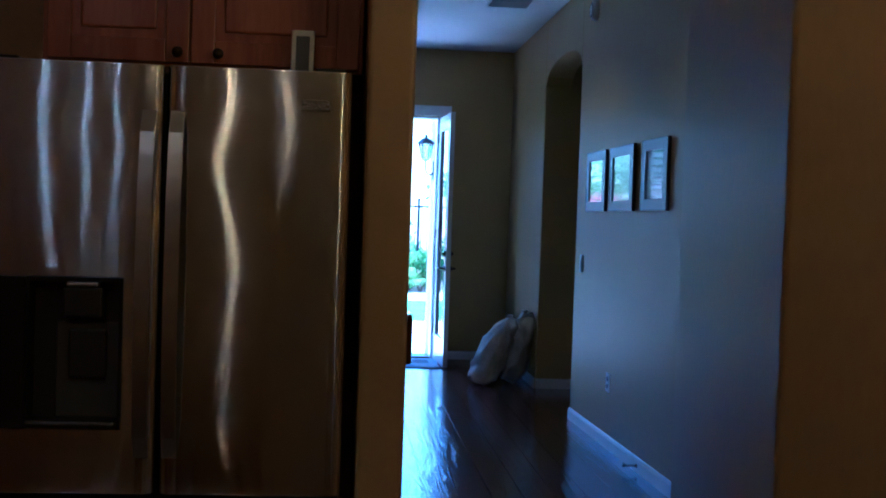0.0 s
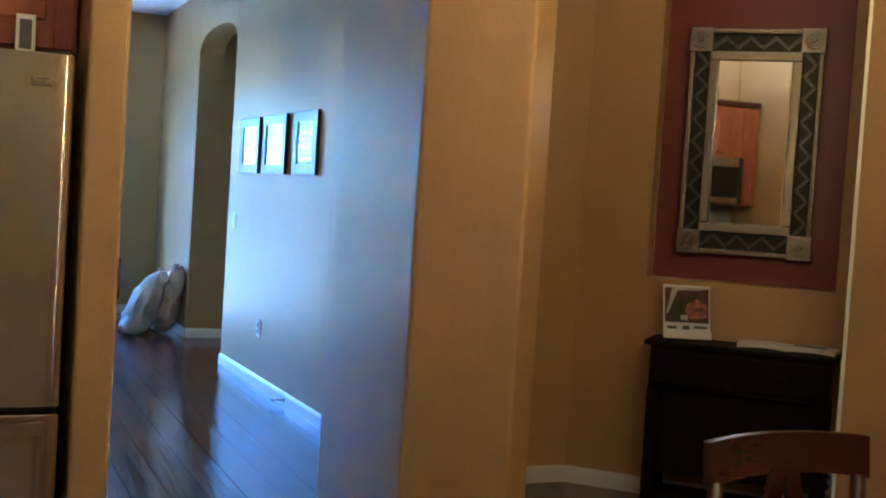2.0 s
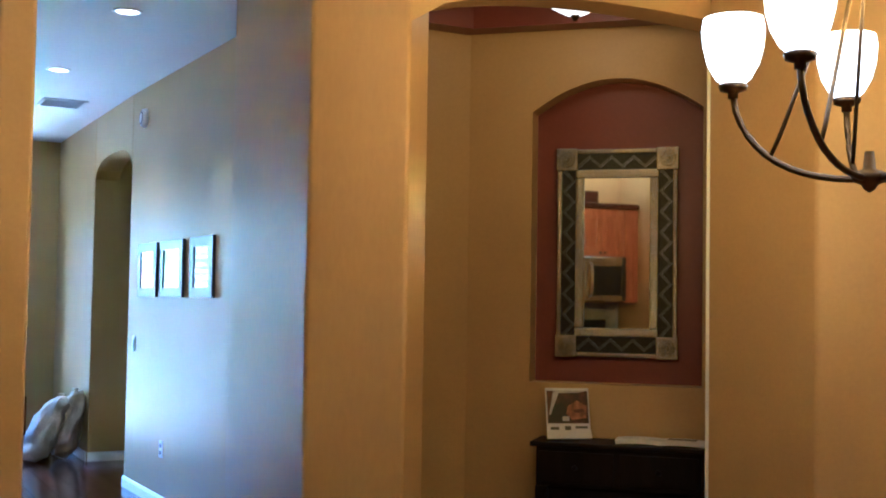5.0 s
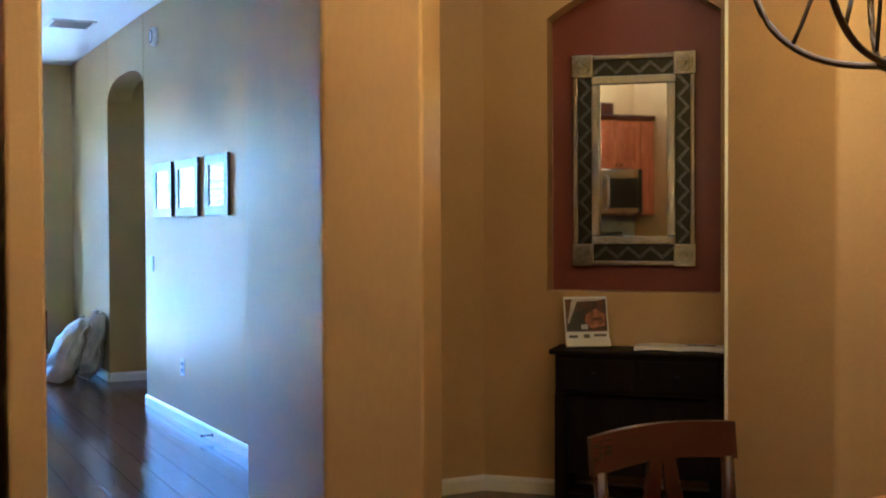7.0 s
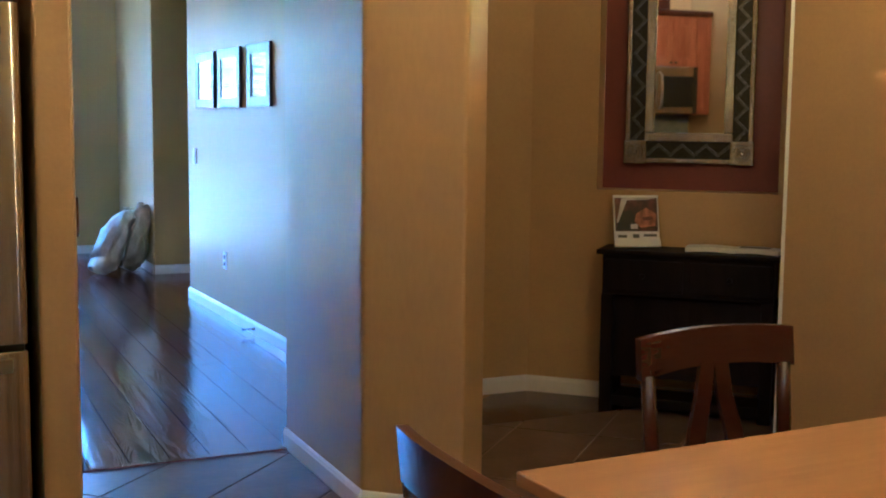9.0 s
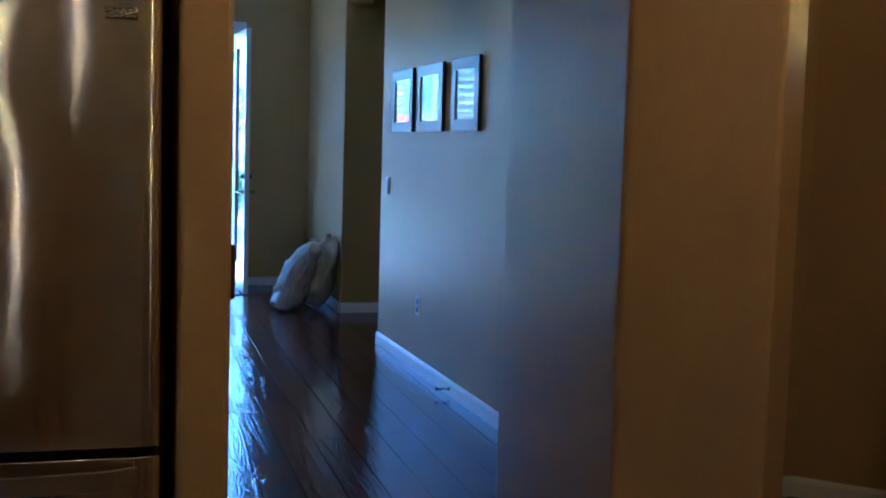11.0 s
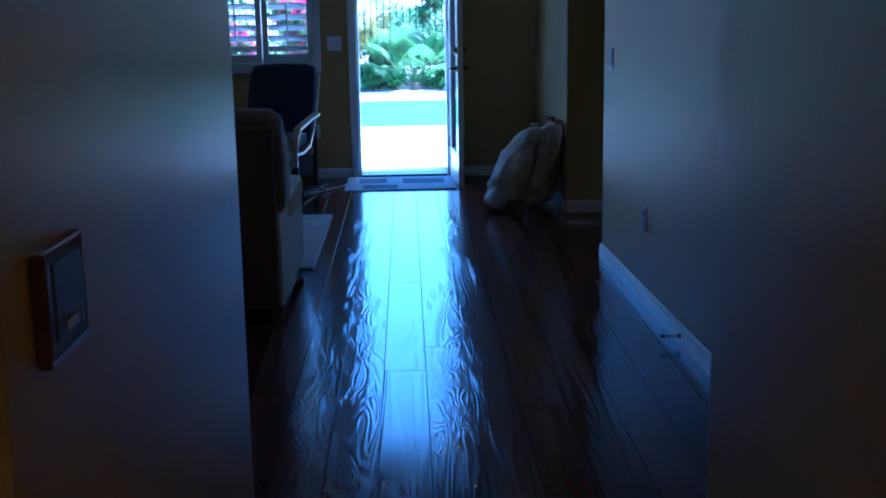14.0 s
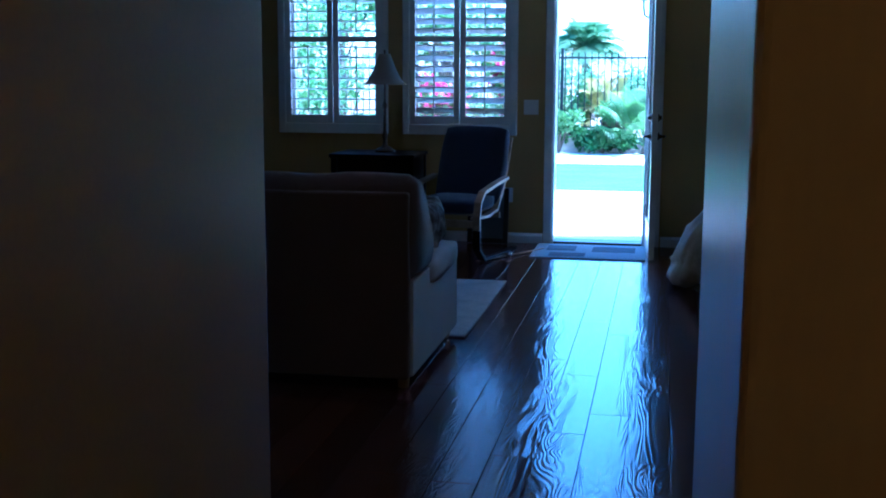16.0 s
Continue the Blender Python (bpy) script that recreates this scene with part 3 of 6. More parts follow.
structure("threshold", box(XL, XC - 0.012, 2.222, 2.262, -0.006, 0.006, 0.002), PLANK, "dark wooden threshold strip between tile and planks", "threshold")


# baseboards
def baseboard(a, b, name="baseboard", h=0.084, t=0.014):
    """From a to b, standing out to the left of that line."""
    a, b = Vector(a), Vector(b)
    d = (b - a)
    bm = bmesh.new()
    prof = [(0.0, 0.0), (t, 0.0), (t, h * 0.75), (t * 0.6, h * 0.92), (0.25 * t, h), (0.0, h)]
    n = Vector((-d.normalized().y, d.normalized().x))
    lo = [bm.verts.new((*(a + n * s), z)) for s, z in prof]
    hi = [bm.verts.new((*(b + n * s), z)) for s, z in prof]
    bm.faces.new(lo)
    bm.faces.new(hi[::-1])
    for i in range(len(prof)):
        j = (i + 1) % len(prof)
        bm.faces.new((lo[i], hi[i], hi[j], lo[j]))
    return structure(name, bm, TRIM, "white moulded baseboard along the wall", "baseboard")


for a, b in (((on_wall(2.30), 2.30), (on_wall(PICT_END), PICT_END)), ((1.58, ARCH_END), (0.0, ARCH_END)), ((-0.003, ARCH_END + 0.02), (-0.003, DOOR_Y)), ((XC, 1.346), (XC, 2.28)),
             ((-0.254, 1.092), (XC + 0.003, 1.346)), ((0.945, 2.81), (-0.09, 2.81)), ((2.40, 1.355), (0.945, 2.81)), ((DOOR_L - 0.07, DOOR_Y), (-6.9, DOOR_Y)),
             ((-0.01, DOOR_Y), (DOOR_R + 0.13, DOOR_Y)), ((XL, 3.02), (XL, 1.352)), ((1.222, 0.58), (1.222, 1.19)), ((0.22, PICT_END), (1.58, PICT_END))):
    baseboard(a, b)

# ---------------------------------------------------------------- garden door and windows
def door_and_windows():
    for side, x0, x1 in (("left", DOOR_L - 0.065, DOOR_L + 0.004), ("right", DOOR_R - 0.004, DOOR_R + 0.12)):
        structure("trim_door_" + side, box(x0, x1, DOOR_Y - 0.022, DOOR_Y - 0.001, 0, DOOR_TOP + 0.005, 0.004), TRIM, "white door casing", "trim")
    structure("trim_door_head", box(DOOR_L - 0.065, DOOR_R + 0.12, DOOR_Y - 0.024, DOOR_Y - 0.001, DOOR_TOP + 0.006, DOOR_TOP + 0.11, 0.004), TRIM, "white door head casing", "trim")
    jam = bmesh.new()
    box(DOOR_L + 0.001, DOOR_L + 0.018, DOOR_Y, DOOR_Y + 0.198, 0, DOOR_TOP - 0.001, 0.003, bm=jam)
    box(DOOR_R - 0.018, DOOR_R - 0.001, DOOR_Y, DOOR_Y + 0.198, 0, DOOR_TOP - 0.001, 0.003, bm=jam)
    box(DOOR_L + 0.02, DOOR_R - 0.02, DOOR_Y, DOOR_Y + 0.198, DOOR_TOP - 0.02, DOOR_TOP - 0.001, 0.003, bm=jam)
    structure("trim_door_jamb", jam, TRIM, "white door jamb", "trim")
    structure("door_sill", box(DOOR_L + 0.02, DOOR_R - 0.02, DOOR_Y - 0.01, DOOR_Y + 0.2, -0.008, 0.022, 0.004), BRONZE, "dark metal door sill", "sill")

    # the leaf stands open at a right angle, hinged on the jamb
    leaf = thing("garden_door", (DOOR_R + 0.006, DOOR_Y - 0.03, 0.012), "white glazed garden door standing open into the hall", "door", "", -87)
    w, h, st, t = 0.74, 2.40, 0.115, 0.044
    bm = bmesh.new()
    box(0, st, 0, t, 0, h, 0.003, bm=bm)
    box(w - st, w, 0, t, 0, h, 0.003, bm=bm)
    box(st, w - st, 0.001, t - 0.001, 0, 0.24, 0.003, bm=bm)
    box(st, w - st, 0.001, t - 0.001, h - 0.13, h, 0.003, bm=bm)
    part("door_frame", bm, TRIM, leaf)
    g = part("pane", box(st + 0.002, w - st - 0.002, 0.018, 0.026, 0.24, h - 0.13), PANE, leaf, "clear glass pane")
    g.visible_shadow = False
    bm = bmesh.new()
    for y in (0.006, t - 0.014):
        for a in (st, w - st - 0.014):
            box(a, a + 0.014, y - 0.008, y + 0.016, 0.24, h - 0.13, bm=bm)
        for z in (0.24, h - 0.144):
            box(st + 0.014, w - st - 0.014, y - 0.008, y + 0.016, z, z + 0.014, bm=bm)
    part("glazing_bead", bm, TRIM, leaf)
    for z, nm in ((0.93, "door_handle"), (1.07, "deadbolt")):
        bm = bmesh.new()
        for s in (-1, 1):
            y = 0 if s < 0 else t
            turned([(0, 0), (0.03, 0), (0.03, 0.008), (0.02, 0.014), (0.012, 0.03), (0, 0.03)], 16, bm, pose(w - 0.06, y, z, -90 * s if s > 0 else 90))
            if nm == "door_handle":
                tube([(w - 0.06, y + s * 0.028, z), (w - 0.06, y + s * 0.05, z), (w - 0.09, y + s * 0.055, z), (w - 0.17, y + s * 0.05, z - 0.006)], [0.010, 0.011, 0.010, 0.008], 8, bm)
        part(nm, bm, BRONZE, leaf, "dark bronze lever" if nm == "door_handle" else "dark bronze deadbolt")
    for z in (0.25, 1.2, 2.15):
        part("hinge", turned([(0, 0), (0.008, 0), (0.008, 0.09), (0, 0.09)], 10, None, pose(-0.004, 0.0, z)), BRONZE, leaf)

    for k, (x0, x1) in enumerate(WINDOWS):
        win = tagged(new("window_%d" % (k + 1)), "white plantation shutters with tilted louvres over a garden window", "window", "", "structure")
        win.location = (x0, DOOR_Y, 0)
        w = x1 - x0
        bm = bmesh.new()
        for a, b, c, d in ((-0.055, 0.0, W_SILL - 0.085, W_TOP + 0.09), (w, w + 0.055, W_SILL - 0.085, W_TOP + 0.09), (0.0, w, W_SILL - 0.085, W_SILL - 0.002), (0.0, w, W_TOP + 0.002, W_TOP + 0.09)):
            box(a, b, -0.045, -0.001, c, d, 0.004, bm=bm)
        part("window_frame", bm, TRIM, win)
        bm = bmesh.new()
        for a, b, c, d in ((0.004, 0.045, W_SILL, W_TOP), (w - 0.045, w - 0.004, W_SILL, W_TOP), (0.045, w - 0.045, W_SILL, W_SILL + 0.045), (0.045, w - 0.045, W_TOP - 0.045, W_TOP), (0.045, w - 0.045, 1.66, 1.70)):
            box(a, b, 0.11, 0.16, c, d, 0.003, bm=bm)
        part("sash", bm, TRIM, win)
        g = part("pane", box(0.045, w - 0.045, 0.13, 0.138, W_SILL + 0.045, W_TOP - 0.045), PANE, win, "clear glass pane")
        g.visible_shadow = False
        tilt = -5 if k == 0 else -34
        half = w / 2
        for j in range(2):
            a, b = (0.003 + j * half, half - 0.002 + j * half)
            bm = bmesh.new()
            for p, q, c, d in ((a, a + 0.048, W_SILL, W_TOP), (b - 0.048, b, W_SILL, W_TOP), (a + 0.048, b - 0.048, W_SILL, W_SILL + 0.07), (a + 0.048, b - 0.048, W_TOP - 0.07, W_TOP), (a + 0.048, b - 0.048, 1.655, 1.705)):
                box(p, q, -0.032, -0.002, c + 0.001, d - 0.001, 0.003, bm=bm)
            pan = part("shutter_panel", bm, TRIM, win)
            for z0, z1 in ((W_SILL + 0.07, 1.655), (1.705, W_TOP - 0.07)):
                n = int((z1 - z0) / 0.076)
                step = (z1 - z0) / n
                if "slat_mesh_%d" % k not in bpy.data.meshes:
                    sb = box(-(b - a - 0.1) / 2, (b - a - 0.1) / 2, -0.041, 0.041, -0.005, 0.005, 0.004)
                    mesh("slat_mesh_%d" % k, sb, TRIM)
                for i in range(n):
                    s = new("slat", bpy.data.meshes["slat_mesh_%d" % k])
                    s.parent = pan
                    s.matrix_local = pose((a + b) / 2, -0.006, z0 + step * (i + 0.5), tilt)
                part("tilt_rod", box((a + b) / 2 - 0.006, (a + b) / 2 + 0.006, -0.055, -0.043, z0 + 0.02, z1 - 0.02, 0.002), TRIM, pan)


door_and_windows()


def doormat():
    m = thing("doormat", (-1.595, 9.24, -0.001), "pale grey patterned doormat in front of the door", "doormat")
    part("mat_body", box(0, 0.885, 0, 0.70, 0, 0.012, 0.004), MATPALE, m)
    for x0, x1, y0, y1 in ((0.10, 0.33, 0.35, 0.60), (0.46, 0.80, 0.32, 0.58), (0.14, 0.42, 0.06, 0.24)):
        part("mat_patch", box(x0, x1, y0, y1, 0.0115, 0.0135, 0.0008), MATDARK, m, "dark woven rectangle")


doormat()


# ---------------------------------------------------------------- small wall fittings
def plate(name, m, label, kind, w=0.075, h=0.12, gangs=1):
    ob = thing(name, (0, 0, 0), label, "switch" if kind == "switch" else "outlet")
    ob.matrix_world = m
    part("cover_plate", box(-w / 2, w / 2, -0.008, 0, -h / 2, h / 2, 0.003), WHITEPLASTIC, ob)
    for g in range(gangs):
        gx = (g - (gangs - 1) / 2) * 0.046
        if kind == "switch":
            part("rocker", box(gx - 0.016, gx + 0.016, -0.012, -0.007, -0.032, 0.032, 0.002), WHITEPLASTIC, ob)
        else:
            for z in (-0.024, 0.024):
                part("socket", turned([(0, 0), (0.016, 0), (0.015, 0.004), (0, 0.004)], 12, None, pose(gx, -0.0078, z, 90)), GREYPLASTIC if kind == "dark" else WHITEPLASTIC, ob)
    return ob


FACE_W = -90 + math.degrees(SKEW)   # turns a fitting to face the hall from the picture wall
plate("light_switch", pose(on_wall(6.411, 0.001), 6.411, 1.128, 0, 0, FACE_W), "white light switch on the picture wall", "switch")
plate("wall_outlet", pose(on_wall(5.593, 0.001), 5.593, 0.412, 0, 0, FACE_W), "white power outlet low on the picture wall", "dark")
plate("light_switch", pose(-1.68, DOOR_Y - 0.001, 1.128), "white light switch beside the garden door", "switch", 0.12, 0.12, 2)
plate("wall_outlet", pose(-1.86, DOOR_Y - 0.001, 0.40), "white power outlet below the window", "outlet")
plate("wall_outlet", SLANT @ pose(1.27, -0.001, 0.19), "white power outlet behind the console table", "dark", 0.115, 0.12, 1)


def thermostat():
    t = thing("thermostat", (0, 0, 0), "brown-framed wall control on the hall wall", "thermostat")
    t.matrix_world = pose(XL + 0.001, 1.530, 1.088, 0, 0, 90)
    gloss = wood("glossy brown veneer", (0.060, 0.024, 0.012), (0.11, 0.045, 0.022), rough=0.16, scale=20, ring=2, coat=0.6, bump=0.03, axis="X", vary=0.0)
    part("housing", box(-0.078, 0.078, -0.018, 0, -0.066, 0.066, 0.006, 3), gloss, t)
    part("front_panel", box(-0.052, 0.052, -0.0205, -0.0175, -0.040, 0.048, 0.0012), GREYPLASTIC, t, "grey front panel")
    part("button", box(-0.02, 0.02, -0.0225, -0.0202, -0.034, -0.024, 0.0006), WHITEPLASTIC, t)
    part("bright_edge", box(-0.075, 0.075, -0.0198, -0.0175, -0.062, -0.057, 0.001), STEEL_BAR, t, "polished metal edge")


thermostat()


def alarm():
    a = thing("smoke_alarm", (0, 0, 0), "white round detector high on the picture wall", "alarm")
    a.matrix_world = pose(on_wall(6.239, 0.001), 6.239, 2.86, 0, -90, 0)
    part("housing", turned([(0, 0), (0.072, 0), (0.072, 0.014), (0.064, 0.034), (0.034, 0.043), (0, 0.043)], 24), WHITEPLASTIC, a, smooth=True)
    part("grille", turned([(0.038, 0.0415), (0.052, 0.0385), (0.052, 0.0415), (0.038, 0.0440)], 24), GREYPLASTIC, a)


alarm()


def doorstop():
    d = thing("door_stop", (0, 0, 0), "dark spring door stop on the baseboard", "door stop")
    d.matrix_world = pose(on_wall(4.87, 0.014), 4.87, 0.040, 0, -90, 0)
    part("base", turned([(0, 0), (0.012, 0), (0.010, 0.006), (0, 0.006)], 12), BRONZE, d)
    coil = [(0.006 * math.cos(i * 1.05), 0.006 * math.sin(i * 1.05), 0.006 + i * 0.0008) for i in range(80)]
    part("spring", tube(coil, 0.0014, 5), BRONZE, d)
    part("tip", turned([(0, 0.07), (0.008, 0.07), (0.008, 0.082), (0, 0.085)], 10), DARKPLASTIC, d, "black rubber tip")


doorstop()


def picture(y0, y1, swing):
    p = thing("picture_frame", (0, 0, 0), "framed print behind glass hanging on the hall wall", "picture", "three pictures on the hall wall")
    p.matrix_world = pose(on_wall((y0 + y1) / 2, 0.002 + abs(y1 - y0) / 2 * math.sin(math.radians(abs(swing)))), (y0 + y1) / 2, 1.690, 0, 0, FACE_W + swing)
    w, h = abs(y1 - y0) / 2, 0.200
    iw, ih = w - 0.074, h - 0.064
    bm = bmesh.new()
    for a, b, c, d in ((-w, -w + 0.006, -h, h), (w - 0.006, w, -h, h), (-w + 0.006, w - 0.006, -h, -h + 0.006), (-w + 0.006, w - 0.006, h - 0.006, h)):
        box(a, b, -0.021, 0, c, d, 0.001, bm=bm)
    part("frame", bm, BLACKWOOD, p)
    bm = bmesh.new()
    for a, b, c, d in ((-w + 0.006, -iw, -h + 0.006, h - 0.006), (iw, w - 0.006, -h + 0.006, h - 0.006), (-iw, iw, -h + 0.006, -ih), (-iw, iw, ih, h - 0.006)):
        box(a, b, -0.020, -0.006, c, d, 0.002, bm=bm)
    part("border", bm, PICMAT, p, "pewter grey border")
    part("print", box(-iw, iw, -0.012, -0.004, -ih, ih), PICGLASS, p, "dark print under glass")
    return p


for y0, y1, swing in ((5.771, 6.290, -0.5), (5.130, 5.683, -0.4), (4.493, 4.950, 1.0)):
    picture(y0, y1, swing)


def ceiling_fittings():
    v = thing("ceiling_vent", (-0.43, 7.36, H), "white slotted air vent in the hall ceiling", "vent")
    w, d = 0.18, 0.20
    bm = bmesh.new()
    for a, b, c, e in ((-w, w, -d, -d + 0.03), (-w, w, d - 0.03, d), (-w, -w + 0.03, -d + 0.03, d - 0.03), (w - 0.03, w, -d + 0.03, d - 0.03)):
        box(a, b, c, e, -0.012, 0, 0.003, bm=bm)
    part("frame", bm, TRIM, v)
    part("backing", box(-w + 0.03, w - 0.03, -d + 0.03, d - 0.03, -0.003, -0.001), GREYPLASTIC, v, "dark duct behind the slats")
    for i in range(9):
        part("slat", box(-w + 0.03, w - 0.03, -0.014, 0.014, -0.0012, 0.0012, m=pose(0, -d + 0.05 + i * 0.0375, -0.009, 35)), TRIM, v)
    # the pair at x = -2.9 is added, over the living room and never seen
    for x, y in ((-0.70, 5.89), (-0.65, 3.93), (-2.9, 5.9), (-2.9, 8.2)):
        k = thing("downlight", (x, y, H), "lit recessed downlight with a white ring", "downlight", "recessed downlights of the hall")
        part("ring", turned([(0.062, 0), (0.085, 0), (0.085, -0.006), (0.068, -0.009), (0.062, -0.004)], 28), TRIM, k, smooth=True)
        part("lens", turned([(0, -0.001), (0.062, -0.001), (0.05, -0.004), (0, -0.005)], 24), DOWNGLOW, k, "glowing lens")
        spot("hall_downlight_light", (x, y, H - 0.03), 0.50 if x > -1 else 0.12, (1.0, 0.68, 0.40))
    # downlights added out of view; their reflections streak the refrigerator doors
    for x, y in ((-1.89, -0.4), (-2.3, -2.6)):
        k = thing("downlight", (x, y, H), "unseen added downlight in the kitchen ceiling for the refrigerator streaks", "downlight", "recessed downlights of the kitchen")
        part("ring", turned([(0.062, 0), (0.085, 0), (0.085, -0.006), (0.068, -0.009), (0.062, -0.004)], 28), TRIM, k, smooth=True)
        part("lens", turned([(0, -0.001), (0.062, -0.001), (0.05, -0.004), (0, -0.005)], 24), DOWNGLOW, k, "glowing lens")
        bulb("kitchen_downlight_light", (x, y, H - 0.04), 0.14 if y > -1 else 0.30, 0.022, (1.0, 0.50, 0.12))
    # unseen track added too, its bulbs spaced for streaks in the left door
    k = thing("track_light", (-3.10, -1.6, H), "unseen added ceiling track with three lit heads", "track light")
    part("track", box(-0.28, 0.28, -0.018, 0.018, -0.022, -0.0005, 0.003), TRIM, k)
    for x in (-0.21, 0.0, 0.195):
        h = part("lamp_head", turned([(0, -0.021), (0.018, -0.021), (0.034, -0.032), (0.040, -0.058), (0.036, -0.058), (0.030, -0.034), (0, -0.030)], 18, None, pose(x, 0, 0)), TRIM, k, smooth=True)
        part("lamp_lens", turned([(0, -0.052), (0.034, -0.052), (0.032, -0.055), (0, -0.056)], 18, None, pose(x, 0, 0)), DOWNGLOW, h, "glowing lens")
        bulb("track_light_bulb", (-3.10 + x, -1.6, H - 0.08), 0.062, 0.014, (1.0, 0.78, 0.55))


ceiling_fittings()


def dome_lamp():
    c = (0.955, 1.82)
    d = thing("ceiling_lamp", (*c, H - 0.03), "lit white glass bowl ceiling lamp with a bronze finial", "ceiling lamp")
    part("canopy", turned([(0, 0.031), (0.10, 0.031), (0.095, -0.01), (0.03, -0.03), (0.012, -0.05), (0.012, -0.08), (0, -0.08)], 24), BRONZE, d, smooth=True)
    bowl = part("bowl", turned([(0.005, -0.235), (0.05, -0.228), (0.11, -0.195), (0.15, -0.14), (0.165, -0.085), (0.160, -0.085), (0.145, -0.135), (0.105, -0.188), (0.05, -0.220), (0.005, -0.227)], 32), BOWLGLASS, d, "glowing frosted glass bowl", smooth=True)
    bowl.visible_shadow = False
    part("finial", turned([(0, -0.262), (0.010, -0.258), (0.014, -0.248), (0.022, -0.240), (0.022, -0.234), (0, -0.232)], 16), BRONZE, d, smooth=True)
    part("rod", tube([(0, 0, -0.07), (0, 0, -0.235)], 0.005), BRONZE, d)
    bulb("ceiling_lamp_light", (*c, H - 0.16), 0.034, 0.05)


dome_lamp()


def chandelier():
    hx, hy, hz = -0.10, -0.86, 1.77
    c = thing("chandelier", (hx, hy, H), "bronze five-arm chandelier with lit white glass shades", "chandelier")
    z = hz - H
    part("ceiling_canopy", turned([(0, 0), (0.065, 0), (0.06, -0.02), (0.012, -0.035), (0, -0.035)], 24), BRONZE, c, smooth=True)
    part("stem", tube([(0, 0, -0.03), (0, 0, z + 0.55)], 0.008), BRONZE, c)
    part("hub", turned([(0, z - 0.03), (0.012, z - 0.022), (0.018, z - 0.012), (0.034, z - 0.006), (0.038, z + 0.004), (0.034, z + 0.014), (0.014, z + 0.022), (0.010, z + 0.06), (0, z + 0.06)], 20), BRONZE, c, smooth=True)
    part("top_collar", turned([(0, z + 0.58), (0.016, z + 0.575), (0.028, z + 0.555), (0.016, z + 0.535), (0, z + 0.53)], 20), BRONZE, c, smooth=True)
    R = 0.295
    base = math.radians(52)
    for i in range(5):
        a = base + math.radians(72 * i)
        ca, sa = math.cos(a), math.sin(a)
        pts = []
        for k in range(13):
            t = k / 12
            r = R * (1 - (1 - t) ** 1.55)
            pts.append((ca * r, sa * r, z + 0.0 + 0.20 * t ** 2.2))
        arm = part("arm", tube(pts, 0.0075, 8), BRONZE, c, smooth=True)
        part("cup", turned([(0, 0), (0.012, 0), (0.012, 0.012), (0.030, 0.018), (0.034, 0.030), (0.028, 0.034), (0, 0.034)], 18, None, pose(ca * R, sa * R, z + 0.195)), BRONZE, arm, smooth=True)
        part("shade", turned([(0.026, 0.0), (0.040, 0.012), (0.058, 0.045), (0.068, 0.085), (0.071, 0.125), (0.067, 0.150), (0.064, 0.150), (0.067, 0.125), (0.064, 0.085), (0.054, 0.047), (0.036, 0.016), (0.024, 0.004)], 28, None, pose(ca * R, sa * R, z + 0.229)), BULBGLASS, arm, "glowing white glass shade", smooth=True)
        strap = []
        for k in range(9):
            t = k / 8
            r = 0.20 * (1 - t) ** 0.8 + 0.012
            strap.append((ca * r, sa * r, z + 0.055 + 0.49 * t ** 1.15))
        part("strap", tube(strap, 0.005, 6), BRONZE, c, smooth=True)
        bulb("chandelier_light", (hx + ca * R, hy + sa * R, hz + 0.40), 0.40, 0.03)


chandelier()


